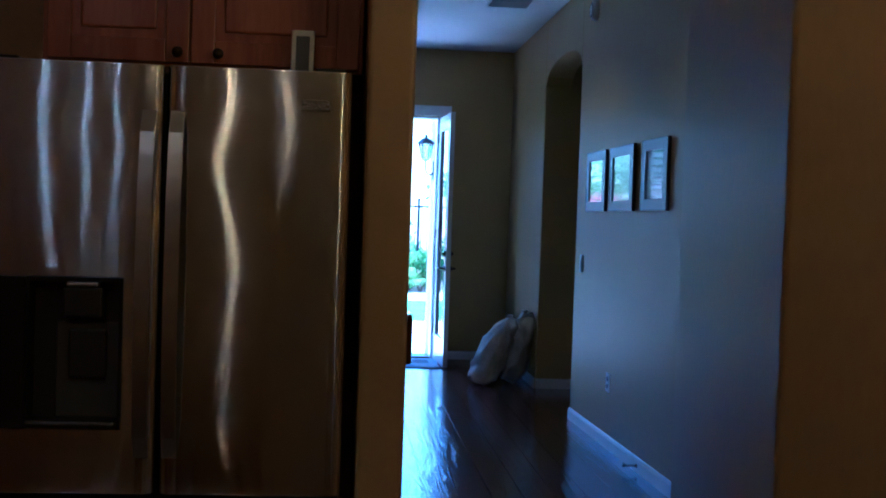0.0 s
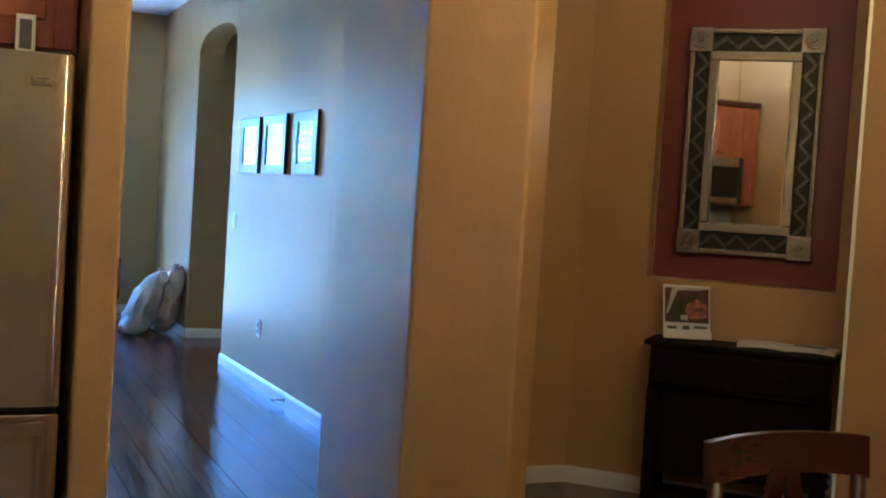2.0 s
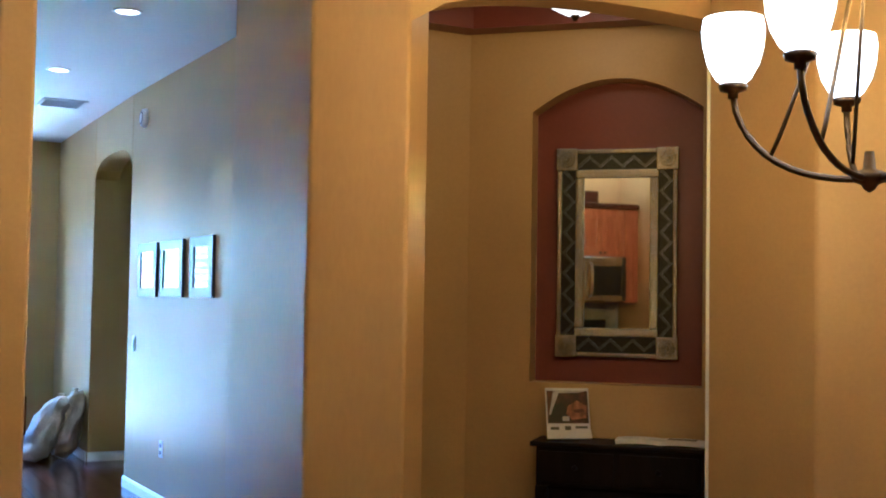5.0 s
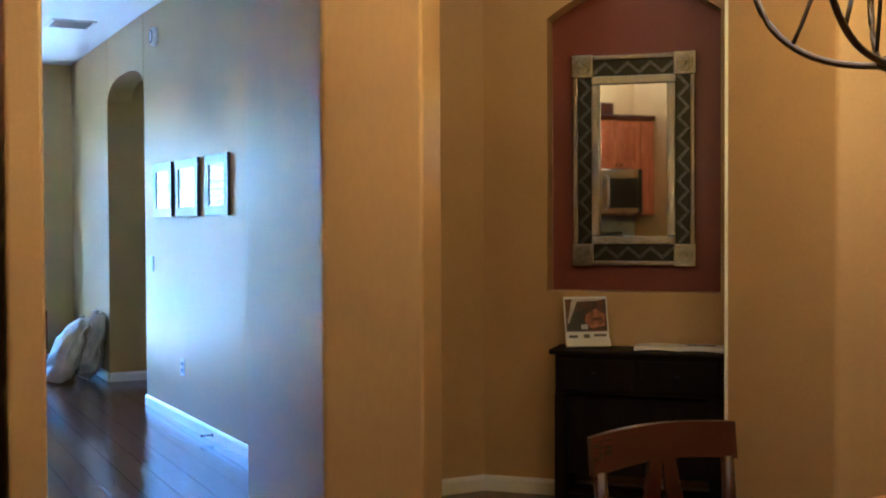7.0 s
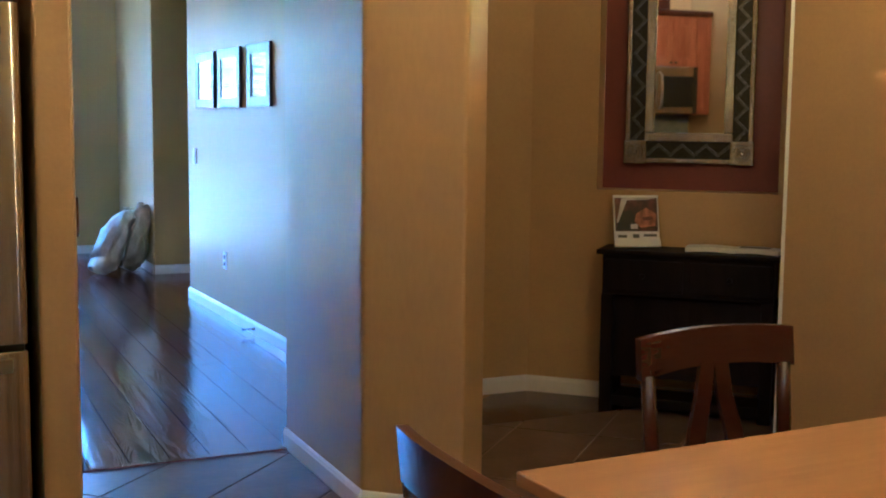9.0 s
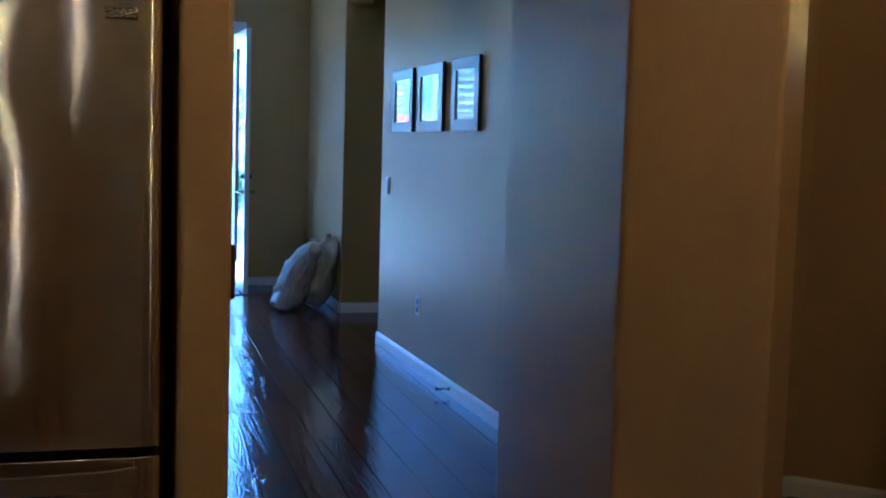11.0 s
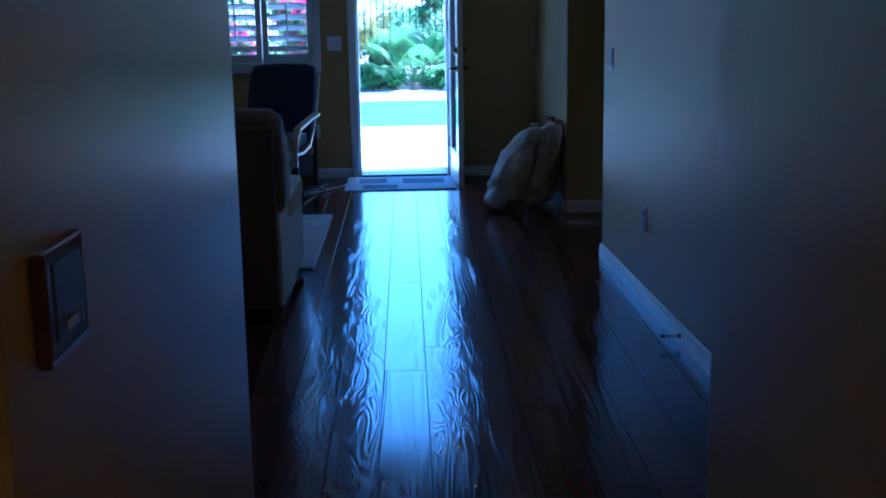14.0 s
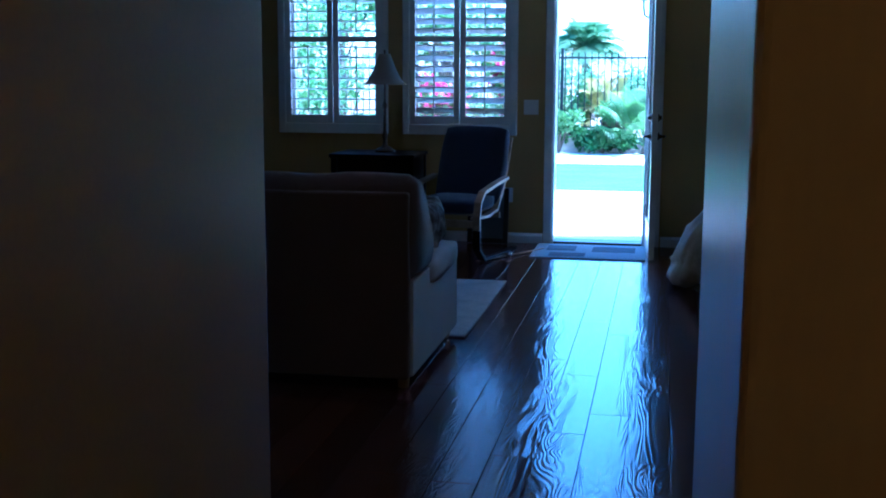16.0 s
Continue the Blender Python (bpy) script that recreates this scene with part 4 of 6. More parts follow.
# ---------------------------------------------------------------- mirror, console and papers
def wall_mirror():
    m = thing("wall_mirror", (0, 0, 0), "upright mirror in a hammered tin frame with zigzag inlay", "mirror")
    m.matrix_world = SLANT @ pose(0.796, 0.092, 1.760, 0.7, 0, 1.8)
    w, h, iw, ih = 0.315, 0.548, 0.176, 0.398
    part("backing", box(-w + 0.01, w - 0.01, -0.012, 0.012, -h + 0.01, h - 0.01), ESPRESSO, m)
    part("glass", box(-iw, iw, -0.018, -0.013, -ih, ih), MIRROR, m, "silvered mirror glass")
    def rails(a, b, c, d, y, t, name, mat):
        for p, q, r, s in ((-a, -b, -d, d), (b, a, -d, d), (-a, a, -c, -d - 0.0005), (-a, a, d + 0.0005, c)):
            part(name, box(p, q, y - t, y, r, s, min(0.005, t * 0.3)), mat, m)
    rails(iw + 0.042, iw - 0.004, ih + 0.042, ih - 0.004, -0.012, 0.022, "inner_rail", TIN)
    rails(w, w - 0.026, h, h - 0.026, -0.012, 0.020, "outer_rail", TIN)
    rails(w - 0.026, iw + 0.042, h - 0.026, ih + 0.042, -0.011, 0.008, "inlay", TIN_DARK)
    for sx in (-1, 1):
        for sz in (-1, 1):
            cx, cz = sx * (w - 0.052), sz * (h - 0.055)
            k = part("corner_block", box(cx - 0.058, cx + 0.058, -0.040, -0.012, cz - 0.060, cz + 0.060, 0.005), TIN, m)
            bm = bmesh.new()
            turned([(0.034, 0), (0.042, 0), (0.040, 0.006), (0.036, 0.006)], 20, bm, pose(cx, -0.040, cz, 90))
            turned([(0, 0.009), (0.008, 0.008), (0.013, 0.004), (0.014, 0.0)], 16, bm, pose(cx, -0.040, cz, 90))
            turned([(0.020, 0), (0.027, 0), (0.025, 0.005), (0.022, 0.005)], 20, bm, pose(cx, -0.040, cz, 90))
            part("rosette", bm, TIN, k, smooth=True)
    def zig(a, b, fixed, along, count, name):
        bm = bmesh.new()
        pts = []
        for i in range(count + 1):
            s = a + (b - a) * i / count
            o = fixed + (0.025 if i % 2 else -0.025)
            pts.append((o, -0.022, s) if along == "z" else (s, -0.022, o))
        bent_bar(pts, 0.008, 0.019, bm, bevel=0.0, up=(0, 1, 0))
        part(name, bm, TIN_MID, m)
    xi = (w - 0.026 + iw + 0.042) / 2
    zi = (h - 0.026 + ih + 0.042) / 2
    for s in (-1, 1):
        zig(-h + 0.115, h - 0.115, s * xi, "z", 16, "zigzag")
        zig(-w + 0.11, w - 0.11, s * zi, "x", 7, "zigzag")


wall_mirror()


def console():
    c = thing("console_table", (0, 0, 0), "narrow espresso wood console table below the mirror", "console table")
    c.matrix_world = SLANT @ pose(0.86, -0.275, 0)
    w = 0.435
    part("tabletop", box(-w, w, -0.012, 0.262, 0.775, 0.800, 0.006), ESPRESSO, c)
    part("body", box(-w + 0.03, w - 0.03, 0.004, 0.255, 0.58, 0.7745, 0.003), ESPRESSO, c)
    for x in (-0.205, 0.205):
        d = part("drawer", box(x - 0.19, x + 0.19, -0.008, 0.006, 0.60, 0.755, 0.004), ESPRESSO, c)
        part("knob", turned([(0, 0), (0.006, 0), (0.006, 0.012), (0.014, 0.018), (0.012, 0.026), (0, 0.028)], 14, None, pose(x, -0.008, 0.68, 90)), ESPRESSO, d, "dark wooden knob", smooth=True)
    for x in (-w + 0.055, w - 0.055):
        for y in (0.035, 0.225):
            part("leg", box(x - 0.03, x + 0.03, y - 0.03, y + 0.03, 0, 0.58, 0.005), ESPRESSO, c)
    part("side_panel", box(-w + 0.045, -w + 0.065, 0.06, 0.20, 0.06, 0.58, 0.002), ESPRESSO, c)
    part("side_panel", box(w - 0.065, w - 0.045, 0.06, 0.20, 0.06, 0.58, 0.002), ESPRESSO, c)
    part("shelf", box(-w + 0.085, w - 0.085, 0.02, 0.24, 0.025, 0.075, 0.004), ESPRESSO, c)
    part("back_panel", box(-w + 0.085, w - 0.085, 0.05, 0.062, 0.17, 0.58), ESPRESSO, c)


console()


def brochure():
    b = thing("brochure", (0, 0, 0), "glossy leaflet with a dark red photograph standing on the console", "brochure")
    b.matrix_world = SLANT @ pose(0.60, -0.150, 0.801, -15, 0, 26)
    part("card", box(-0.115, 0.115, -0.002, 0.002, 0.002, 0.264, 0.0008), PAPER, b)
    photo = material("dark red photograph", (0.060, 0.016, 0.010), 0.35, grain=0.7, grain_scale=16, stain=0.7, stain_scale=8)
    part("photo", box(-0.107, 0.107, -0.0032, -0.0018, 0.082, 0.250), photo, b, "dark red photograph")
    amber = material("amber patch of the photograph", (0.30, 0.11, 0.04), 0.35, grain=0.6, grain_scale=25, stain=0.4, stain_scale=12)
    dusk = material("dark patch of the photograph", (0.012, 0.007, 0.006), 0.35, grain=0.3, grain_scale=25)
    pale = material("pale patch of the photograph", (0.55, 0.50, 0.46), 0.4, grain=0.2, grain_scale=30)

    def patch(name, outline, mat, lift):
        part(name, extruded(outline, 0.0012, None, pose(0, -0.0030 - lift, 0)), mat, b)
    patch("photo_patch", [(-0.105, 0.09), (-0.02, 0.085), (0.01, 0.13), (-0.03, 0.19), (-0.075, 0.17)], dusk, 0.0004)
    patch("photo_patch", [(0.02, 0.10), (0.095, 0.11), (0.10, 0.17), (0.05, 0.20), (0.0, 0.17), (-0.01, 0.13)], amber, 0.0005)
    patch("photo_patch", [(0.035, 0.135), (0.085, 0.14), (0.08, 0.158), (0.03, 0.152)], photo, 0.0010)
    patch("photo_patch", [(-0.100, 0.125), (-0.092, 0.125), (-0.040, 0.248), (-0.072, 0.248)], pale, 0.0012)
    patch("photo_patch", [(-0.040, 0.238), (0.06, 0.240), (0.10, 0.249), (-0.06, 0.249)], pale, 0.0011)
    patch("photo_patch", [(-0.03, 0.094), (0.005, 0.094), (0.005, 0.118), (-0.03, 0.118)], pale, 0.0013)
    for x0, x1, z0, z1 in ((-0.02, 0.012, 0.046, 0.068), (0.035, 0.10, 0.056, 0.068), (-0.095, -0.05, 0.050, 0.064), (-0.10, 0.09, 0.018, 0.028)):
        part("print_bar", box(x0, x1, -0.0032, -0.0018, z0, z1), GREYPLASTIC, b)
    part("front_flap", box(-0.115, 0.115, -0.0015, 0.0015, 0.0, 0.048, 0.0006, m=pose(0, -0.026, 0.002, -22)), PAPER, b, "folded-up lower edge")
    part("stand", box(-0.03, 0.03, 0.0, 0.0035, 0.0, 0.17, m=pose(0, 0.045, 0.006, 13)), PAPER, b)
    for nm, x, a, lab in (("booklet", 0.955, 3, "open white booklet lying on the console"), ("booklet", 1.165, -4, "white folded paper lying on the console")):
        k = thing(nm, (0, 0, 0), lab, "booklet")
        k.matrix_world = SLANT @ pose(x, -0.15, 0.8005, 0, 0, a)
        n = 10
        for i in range(3):
            bm = bmesh.new()
            top = [(-0.115 + 0.23 * j / n, 0.007 * (i + 1) + 0.006 * math.sin(math.pi * j / n)) for j in range(n + 1)]
            low = 0.007 * i
            extruded(top + [(0.115 - 0.023 * j, low + 0.006 * math.sin(math.pi * j / n)) for j in range(n + 1)], 0.15 - 0.004 * i, bm, pose(0, -0.075, 0))
            part("page", bm, PAPER, k)
        if a < 0:
            part("print_bar", box(-0.07, 0.07, -0.03, 0.03, 0.0265, 0.0285), GREYPLASTIC, k)


brochure()


# ---------------------------------------------------------------- dining table and chairs
def dining_table():
    t = thing("dining_table", (-0.868, -0.425, 0), "honey-coloured wooden dining table with a square edge", "table", "", 2.5)
    w, d, z = 1.55, 1.0, 0.70
    part("tabletop", box(0, w, -d, 0, z - 0.032, z, 0.005, 3), HONEY, t)
    bm = bmesh.new()
    for a, b, c, e in ((0.09, w - 0.09, -0.11, -0.09), (0.09, w - 0.09, -d + 0.09, -d + 0.11), (0.09, 0.11, -d + 0.11, -0.11), (w - 0.11, w - 0.09, -d + 0.11, -0.11)):
        box(a, b, c, e, z - 0.12, z - 0.033, 0.002, bm=bm)
    part("apron", bm, CHERRY, t)
    for x in (0.07, w - 0.07):
        for y in (-0.07, -d + 0.07):
            bm = bmesh.new()
            v = []
            for k, (s, zz) in enumerate(((0.022, 0.0), (0.034, z - 0.12), (0.034, z - 0.034))):
                v.append([bm.verts.new((x + a * s, y + b * s, zz)) for a, b in ((-1, -1), (1, -1), (1, 1), (-1, 1))])
            for p, q in zip(v, v[1:]):
                for i in range(4):
                    bm.faces.new((p[i], p[(i + 1) % 4], q[(i + 1) % 4], q[i]))
            bm.faces.new(v[0][::-1])
            bm.faces.new(v[-1])
            part("leg", bm, CHERRY, t)


dining_table()


def dining_chair():
    """A chair that faces -y, with its back at y = 0."""
    c = thing("dining_chair", (0, 0, 0), "cherry wood dining chair with a broad top rail and crossed splats", "chair", "chairs round the dining table")
    hw = 0.245
    n = 14
    # broad top rail, bowed back and arched on top
    bm = bmesh.new()
    rows = []
    for i in range(n + 1):
        u = 2 * i / n - 1
        x = u * (hw + 0.008)
        y = 0.030 * (1 - u * u) + 0.002
        top = 0.868 + 0.012 * (1 - u * u)
        bot = 0.763 + 0.018 * (1 - u * u)
        rows.append([bm.verts.new(p) for p in ((x, y - 0.012, bot), (x, y + 0.012, bot), (x, y + 0.022, top), (x, y - 0.002, top))])
    for a, b in zip(rows, rows[1:]):
        for k in range(4):
            bm.faces.new((a[k], a[(k + 1) % 4], b[(k + 1) % 4], b[k]))
    bm.faces.new(rows[0][::-1])
    bm.faces.new(rows[-1])
    bmesh.ops.bevel(bm, geom=[e for e in bm.edges if e.calc_face_angle(0) > 0.7], offset=0.005, segments=2, profile=0.5, affect="EDGES")
    part("top_rail", bm, CHERRY, c)
    for s in (-1, 1):
        pts = [(s * 0.205, 0.07, 0.0), (s * 0.212, 0.015, 0.25), (s * 0.218, -0.02, 0.45), (s * 0.222, -0.012, 0.62), (s * 0.226, 0.004, 0.772)]
        part("back_post", tube(pts, [0.020, 0.021, 0.022, 0.020, 0.019], 8), CHERRY, c, smooth=True)
        part("front_leg", box(s * 0.20 - 0.019, s * 0.20 + 0.019, -0.455, -0.417, 0, 0.44, 0.004), CHERRY, c)
        # a pair of splats that part below the rail and curve outwards
        sp = [(s * 0.022, 0.024, 0.79), (s * 0.035, 0.018, 0.70), (s * 0.062, 0.006, 0.60), (s * 0.072, -0.004, 0.52), (s * 0.064, -0.010, 0.475)]
        part("splat", bent_bar(sp, [0.046, 0.050, 0.056, 0.058, 0.054], 0.014, bevel=0.0, up=(1, 0, 0)), CHERRY, c)
        part("side_rail", box(s * 0.20 - 0.011, s * 0.20 + 0.011, -0.42, -0.02, 0.375, 0.432, 0.003), CHERRY, c)
    part("seat", prism([(-0.225, -0.47), (0.225, -0.47), (0.21, -0.005), (-0.21, -0.005)], 0.434, 0.462, 0.008), CHERRY, c)
    part("front_rail", box(-0.18, 0.18, -0.447, -0.425, 0.375, 0.432, 0.003), CHERRY, c)
    part("rear_rail", box(-0.195, 0.195, -0.028, -0.008, 0.44, 0.50, 0.003), CHERRY, c)
    return c


chair = dining_chair()
chair.matrix_world = pose(-0.065, -0.05, 0, 0, 0, 2)
copy_thing(chair, pose(-1.175, -0.835, 0, 0, 0, 90))


def barrel_chair():
    """A wooden chair with a back that wraps round the seat; it faces -y."""
    c = thing("barrel_chair", (0, 0, 0), "orange beech chair with a curved wrap-round back", "chair", "curved chairs in a row by the refrigerator")
    a, b, n = 0.203, 0.350, 28
    bm = bmesh.new()
    rows = []
    for i in range(n + 1):
        g = math.pi * i / n
        cx = math.copysign(abs(math.cos(g)) ** 0.8, math.cos(g))
        cy = math.sin(g) ** 0.8
        ring = []
        for z, k in ((0.44, 0.86), (0.60, 0.915), (0.74, 0.965), (0.862, 0.998), (0.870, 0.985)):
            ring.append((z, k, 0.0))
        for z, k in ((0.870, 0.985), (0.862, 1.0), (0.74, 0.965), (0.60, 0.915), (0.44, 0.86)):
            ring.append((z, k, 0.030))
        rows.append([bm.verts.new((cx * (a * k - t), cy * (b * k - t), z)) for z, k, t in ring])
    m = len(rows[0])
    for p, q in zip(rows, rows[1:]):
        for k in range(m):
            bm.faces.new((p[k], p[(k + 1) % m], q[(k + 1) % m], q[k]))
    bm.faces.new(rows[0][::-1])
    bm.faces.new(rows[-1])
    bmesh.ops.recalc_face_normals(bm, faces=bm.faces[:])
    back = part("backrest", bm, BEECH, c)
    for p in back.data.polygons:
        p.use_smooth = abs(p.normal.z) < 0.5
    seat = [(0.165 * math.copysign(abs(math.cos(g)) ** 0.8, math.cos(g)), 0.265 * math.sin(g) if math.sin(g) > 0 else 0.16 * math.sin(g)) for g in (2 * math.pi * i / 28 for i in range(28))]
    part("seat", prism(seat, 0.425, 0.462, 0.008), BEECH, c)
    for x, y in ((-0.13, -0.09), (0.13, -0.09), (-0.13, 0.20), (0.13, 0.20)):
        part("leg", tube([(x, y, 0), (x * 0.95, y * 0.95, 0.426)], [0.014, 0.019], 10), BEECH, c, smooth=True)
    return c


barrel = barrel_chair()
barrel.matrix_world = pose(-2.107, 0.075, 0)
copy_thing(barrel, pose(-2.085, -0.63, 0))


# ---------------------------------------------------------------- refrigerator and cabinets
def refrigerator():
    f = thing("refrigerator", (-2.11, 1.34, 0), "stainless steel french-door refrigerator with a water dispenser", "refrigerator")
    w, h, seam = 0.452, 1.757, 0.69
    part("cabinet", box(-w + 0.004, w - 0.004, 0.075, 0.80, 0.02, h - 0.01, 0.006), DARKPLASTIC, f, "black side panels")

    def front(x0, x1, z0, z1, bow, hole=None):
        """A door whose face bows outwards a little, with a recess cut where hole says."""
        bm = bmesh.new()
        n = 18
        xs = sorted({x0 + (x1 - x0) * i / n for i in range(n + 1)} | ({hole[0], hole[1]} if hole else set()))
        if hole:
            xs = sorted(set(xs) | {hole[0] - 0.003, hole[1] + 0.003})
        zs = [z0, z0 + 0.003, z1 - 0.003, z1] if not hole else [z0, z0 + 0.003, hole[2] - 0.003, hole[2], hole[3], hole[3] + 0.003, z1 - 0.003, z1]
        g = {}
        for i, x in enumerate(xs):
            u = x / w
            for j, z in enumerate(zs):
                e = min(x - x0, x1 - x)
                y = -bow * (1 - u * u) + (0.010 * (1 - e / 0.012) ** 2 if e < 0.012 else 0)
                g[i, j] = bm.verts.new((x, y, z))
        for i in range(len(xs) - 1):
            for j in range(len(zs) - 1):
                if hole and j == 3 and hole[0] - 1e-6 <= xs[i] and xs[i + 1] <= hole[1] + 1e-6:
                    continue
                bm.faces.new((g[i, j], g[i + 1, j], g[i + 1, j + 1], g[i, j + 1]))
        edge = [e for e in bm.edges if len(e.link_faces) == 1]
        ret = bmesh.ops.extrude_edge_only(bm, edges=edge)
        for v in [q for q in ret["geom"] if isinstance(q, bmesh.types.BMVert)]:
            v.co.y = 0.07
        return bm
    hole = (-0.315, -0.092, 0.862, 1.232)
    left = part("door", front(-w, -0.004, seam + 0.012, h, 0.004, hole), STEEL, f, smooth=False)
    right = part("door", front(0.004, w, seam + 0.012, h, 0.004), STEEL, f)
    low = part("freezer_drawer", front(-w, w, 0.09, seam - 0.012, 0.004), STEEL, f)
    for ob in (left, right, low):
        for p in ob.data.polygons:
            p.use_smooth = abs(p.normal.y) > 0.5
    for ob, x0, x1, z0, z1 in ((left, -w + 0.01, -0.012, seam + 0.02, h - 0.008), (right, 0.012, w - 0.01, seam + 0.02, h - 0.008), (low, -w + 0.01, w - 0.01, 0.1, seam - 0.02)):
        part("door_liner", box(x0, x1, 0.062, 0.073, z0, z1), DARKPLASTIC, ob)
    # flat bowed bar handles beside the middle
    for s, ob in ((-1, left), (1, right)):
        pts = [(s * 0.034, -0.018 - 0.052 * math.sin(math.pi * min(1, max(0, k / 16))) ** 0.45, 0.80 + 0.84 * k / 16) for k in range(17)]
        part("handle", bent_bar(pts, 0.034, 0.014, bevel=0.004, up=(1, 0, 0)), STEEL_BAR, ob, "flat steel bar handle")
    pts = [(-0.40 + 0.80 * k / 16, -0.018 - 0.05 * math.sin(math.pi * k / 16) ** 0.45, 0.640) for k in range(17)]
    part("handle", bent_bar(pts, 0.042, 0.016, bevel=0.005), STEEL_BAR, low, "flat steel bar handle")
    # dispenser recess
    a, b, c, d = hole
    part("recess_back", box(a - 0.004, b + 0.004, 0.051, 0.068, c - 0.004, d + 0.004), CHARCOAL, left)
    part("recess_panel", box(a + 0.058, b - 0.012, 0.044, 0.052, c + 0.012, d - 0.11, 0.004), GREYPLASTIC, left, "grey inner panel")
    for x in (a, b):
        part("recess_side", box(x - 0.004, x + 0.004, -0.010, 0.05, c, d), DARKPLASTIC, left)
    part("recess_top", box(a + 0.0045, b - 0.0045, -0.010, 0.05, d - 0.01, d), DARKPLASTIC, left)
    part("recess_floor", box(a + 0.0045, b - 0.0045, -0.010, 0.05, c, c + 0.01), DARKPLASTIC, left)
    part("control_panel", box(a - 0.078, a - 0.002, -0.020, -0.004, c, d, 0.003), DARKPLASTIC, left, "black control panel")
    spout = part("spout", box(a + 0.082, b - 0.046, -0.004, 0.045, d - 0.098, d - 0.024, 0.006), CHARCOAL, left)
    part("spout_cap", box(a + 0.092, b - 0.056, -0.010, 0.030, d - 0.0235, d - 0.011, 0.004), STEEL_BAR, spout, "bright steel cap")
    part("paddle", box(a + 0.092, b - 0.040, 0.026, 0.040, d - 0.250, d - 0.130, 0.005), CHARCOAL, left)
    part("drip_tray", box(a + 0.004, b - 0.004, -0.035, 0.04, c + 0.004, c + 0.024, 0.008), TIN_MID, left)
    part("badge", box(0.33, 0.40, -0.0085, -0.006, 1.66, 1.685, 0.001), TIN, right, "small plain maker's plate")
    for s in (-1, 1):
        part("hinge_cover", box(s * 0.40 - 0.04, s * 0.40 + 0.04, 0.03, 0.12, h - 0.012, h + 0.012, 0.005), DARKPLASTIC, f)
    part("toe_grille", box(-w + 0.02, w - 0.02, 0.05, 0.074, 0.02, 0.085, 0.003), DARKPLASTIC, f)


refrigerator()


def panel_door(name, parent, x0, x1, z0, z1, y, knob=None):
    """A frame-and-raised-panel door that faces -y."""
    bm = bmesh.new()
    s = 0.062
    for a, b, c, d in ((x0, x0 + s, z0, z1), (x1 - s, x1, z0, z1), (x0 + s, x1 - s, z0, z0 + s), (x0 + s, x1 - s, z1 - s, z1)):
        box(a, b, y - 0.020, y, c, d, 0.003, bm=bm)
    box(x0 + s - 0.001, x1 - s + 0.001, y - 0.009, y - 0.001, z0 + s - 0.001, z1 - s + 0.001, bm=bm)
    d = part(name, bm, MAPLE, parent)
    if x1 - x0 - 2 * s > 0.08 and z1 - z0 - 2 * s > 0.08:
        part("raised_panel", box(x0 + s + 0.025, x1 - s - 0.025, y - 0.017, y - 0.0085, z0 + s + 0.025, z1 - s - 0.025, 0.006), MAPLE, d)
    if knob:
        part("knob", turned([(0, 0), (0.006, 0), (0.006, 0.012), (0.015, 0.018), (0.013, 0.027), (0, 0.030)], 14, None, pose(knob[0], y - 0.020, knob[1], 90)), BRONZE, d, "dark bronze knob", smooth=True)
    return d


def fridge_cabinet():
    c = thing("wall_cabinet", (-2.085, 1.65, 0), "orange maple wall cabinet above the refrigerator", "cabinet")
    part("body", box(-0.40, 0.455, 0.0, 0.50, 1.79, 2.50, 0.003), MAPLE, c)
    panel_door("door", c, -0.385, -0.012, 1.800, 2.47, 0.0, (-0.040, 1.826))
    panel_door("door", c, -0.006, 0.445, 1.800, 2.47, 0.0, (0.068, 1.826))
    part("crown", box(-0.42, 0.457, -0.04, 0.50, 2.50, 2.56, 0.012), MAPLE, c)
    t = thing("thermometer", (-1.79, 1.56, 1.7575), "small digital thermometer in a pale frame on top of the refrigerator", "thermometer")
    part("case", box(-0.030, 0.030, -0.008, 0.008, 0.0, 0.135, 0.004, m=pose(0, 0, 0, -6)), WHITEPLASTIC, t)
    part("display", box(-0.018, 0.018, -0.0105, -0.0075, 0.025, 0.118, 0.001, m=pose(0, 0, 0, -6)), GREYPLASTIC, t, "grey display")


fridge_cabinet()


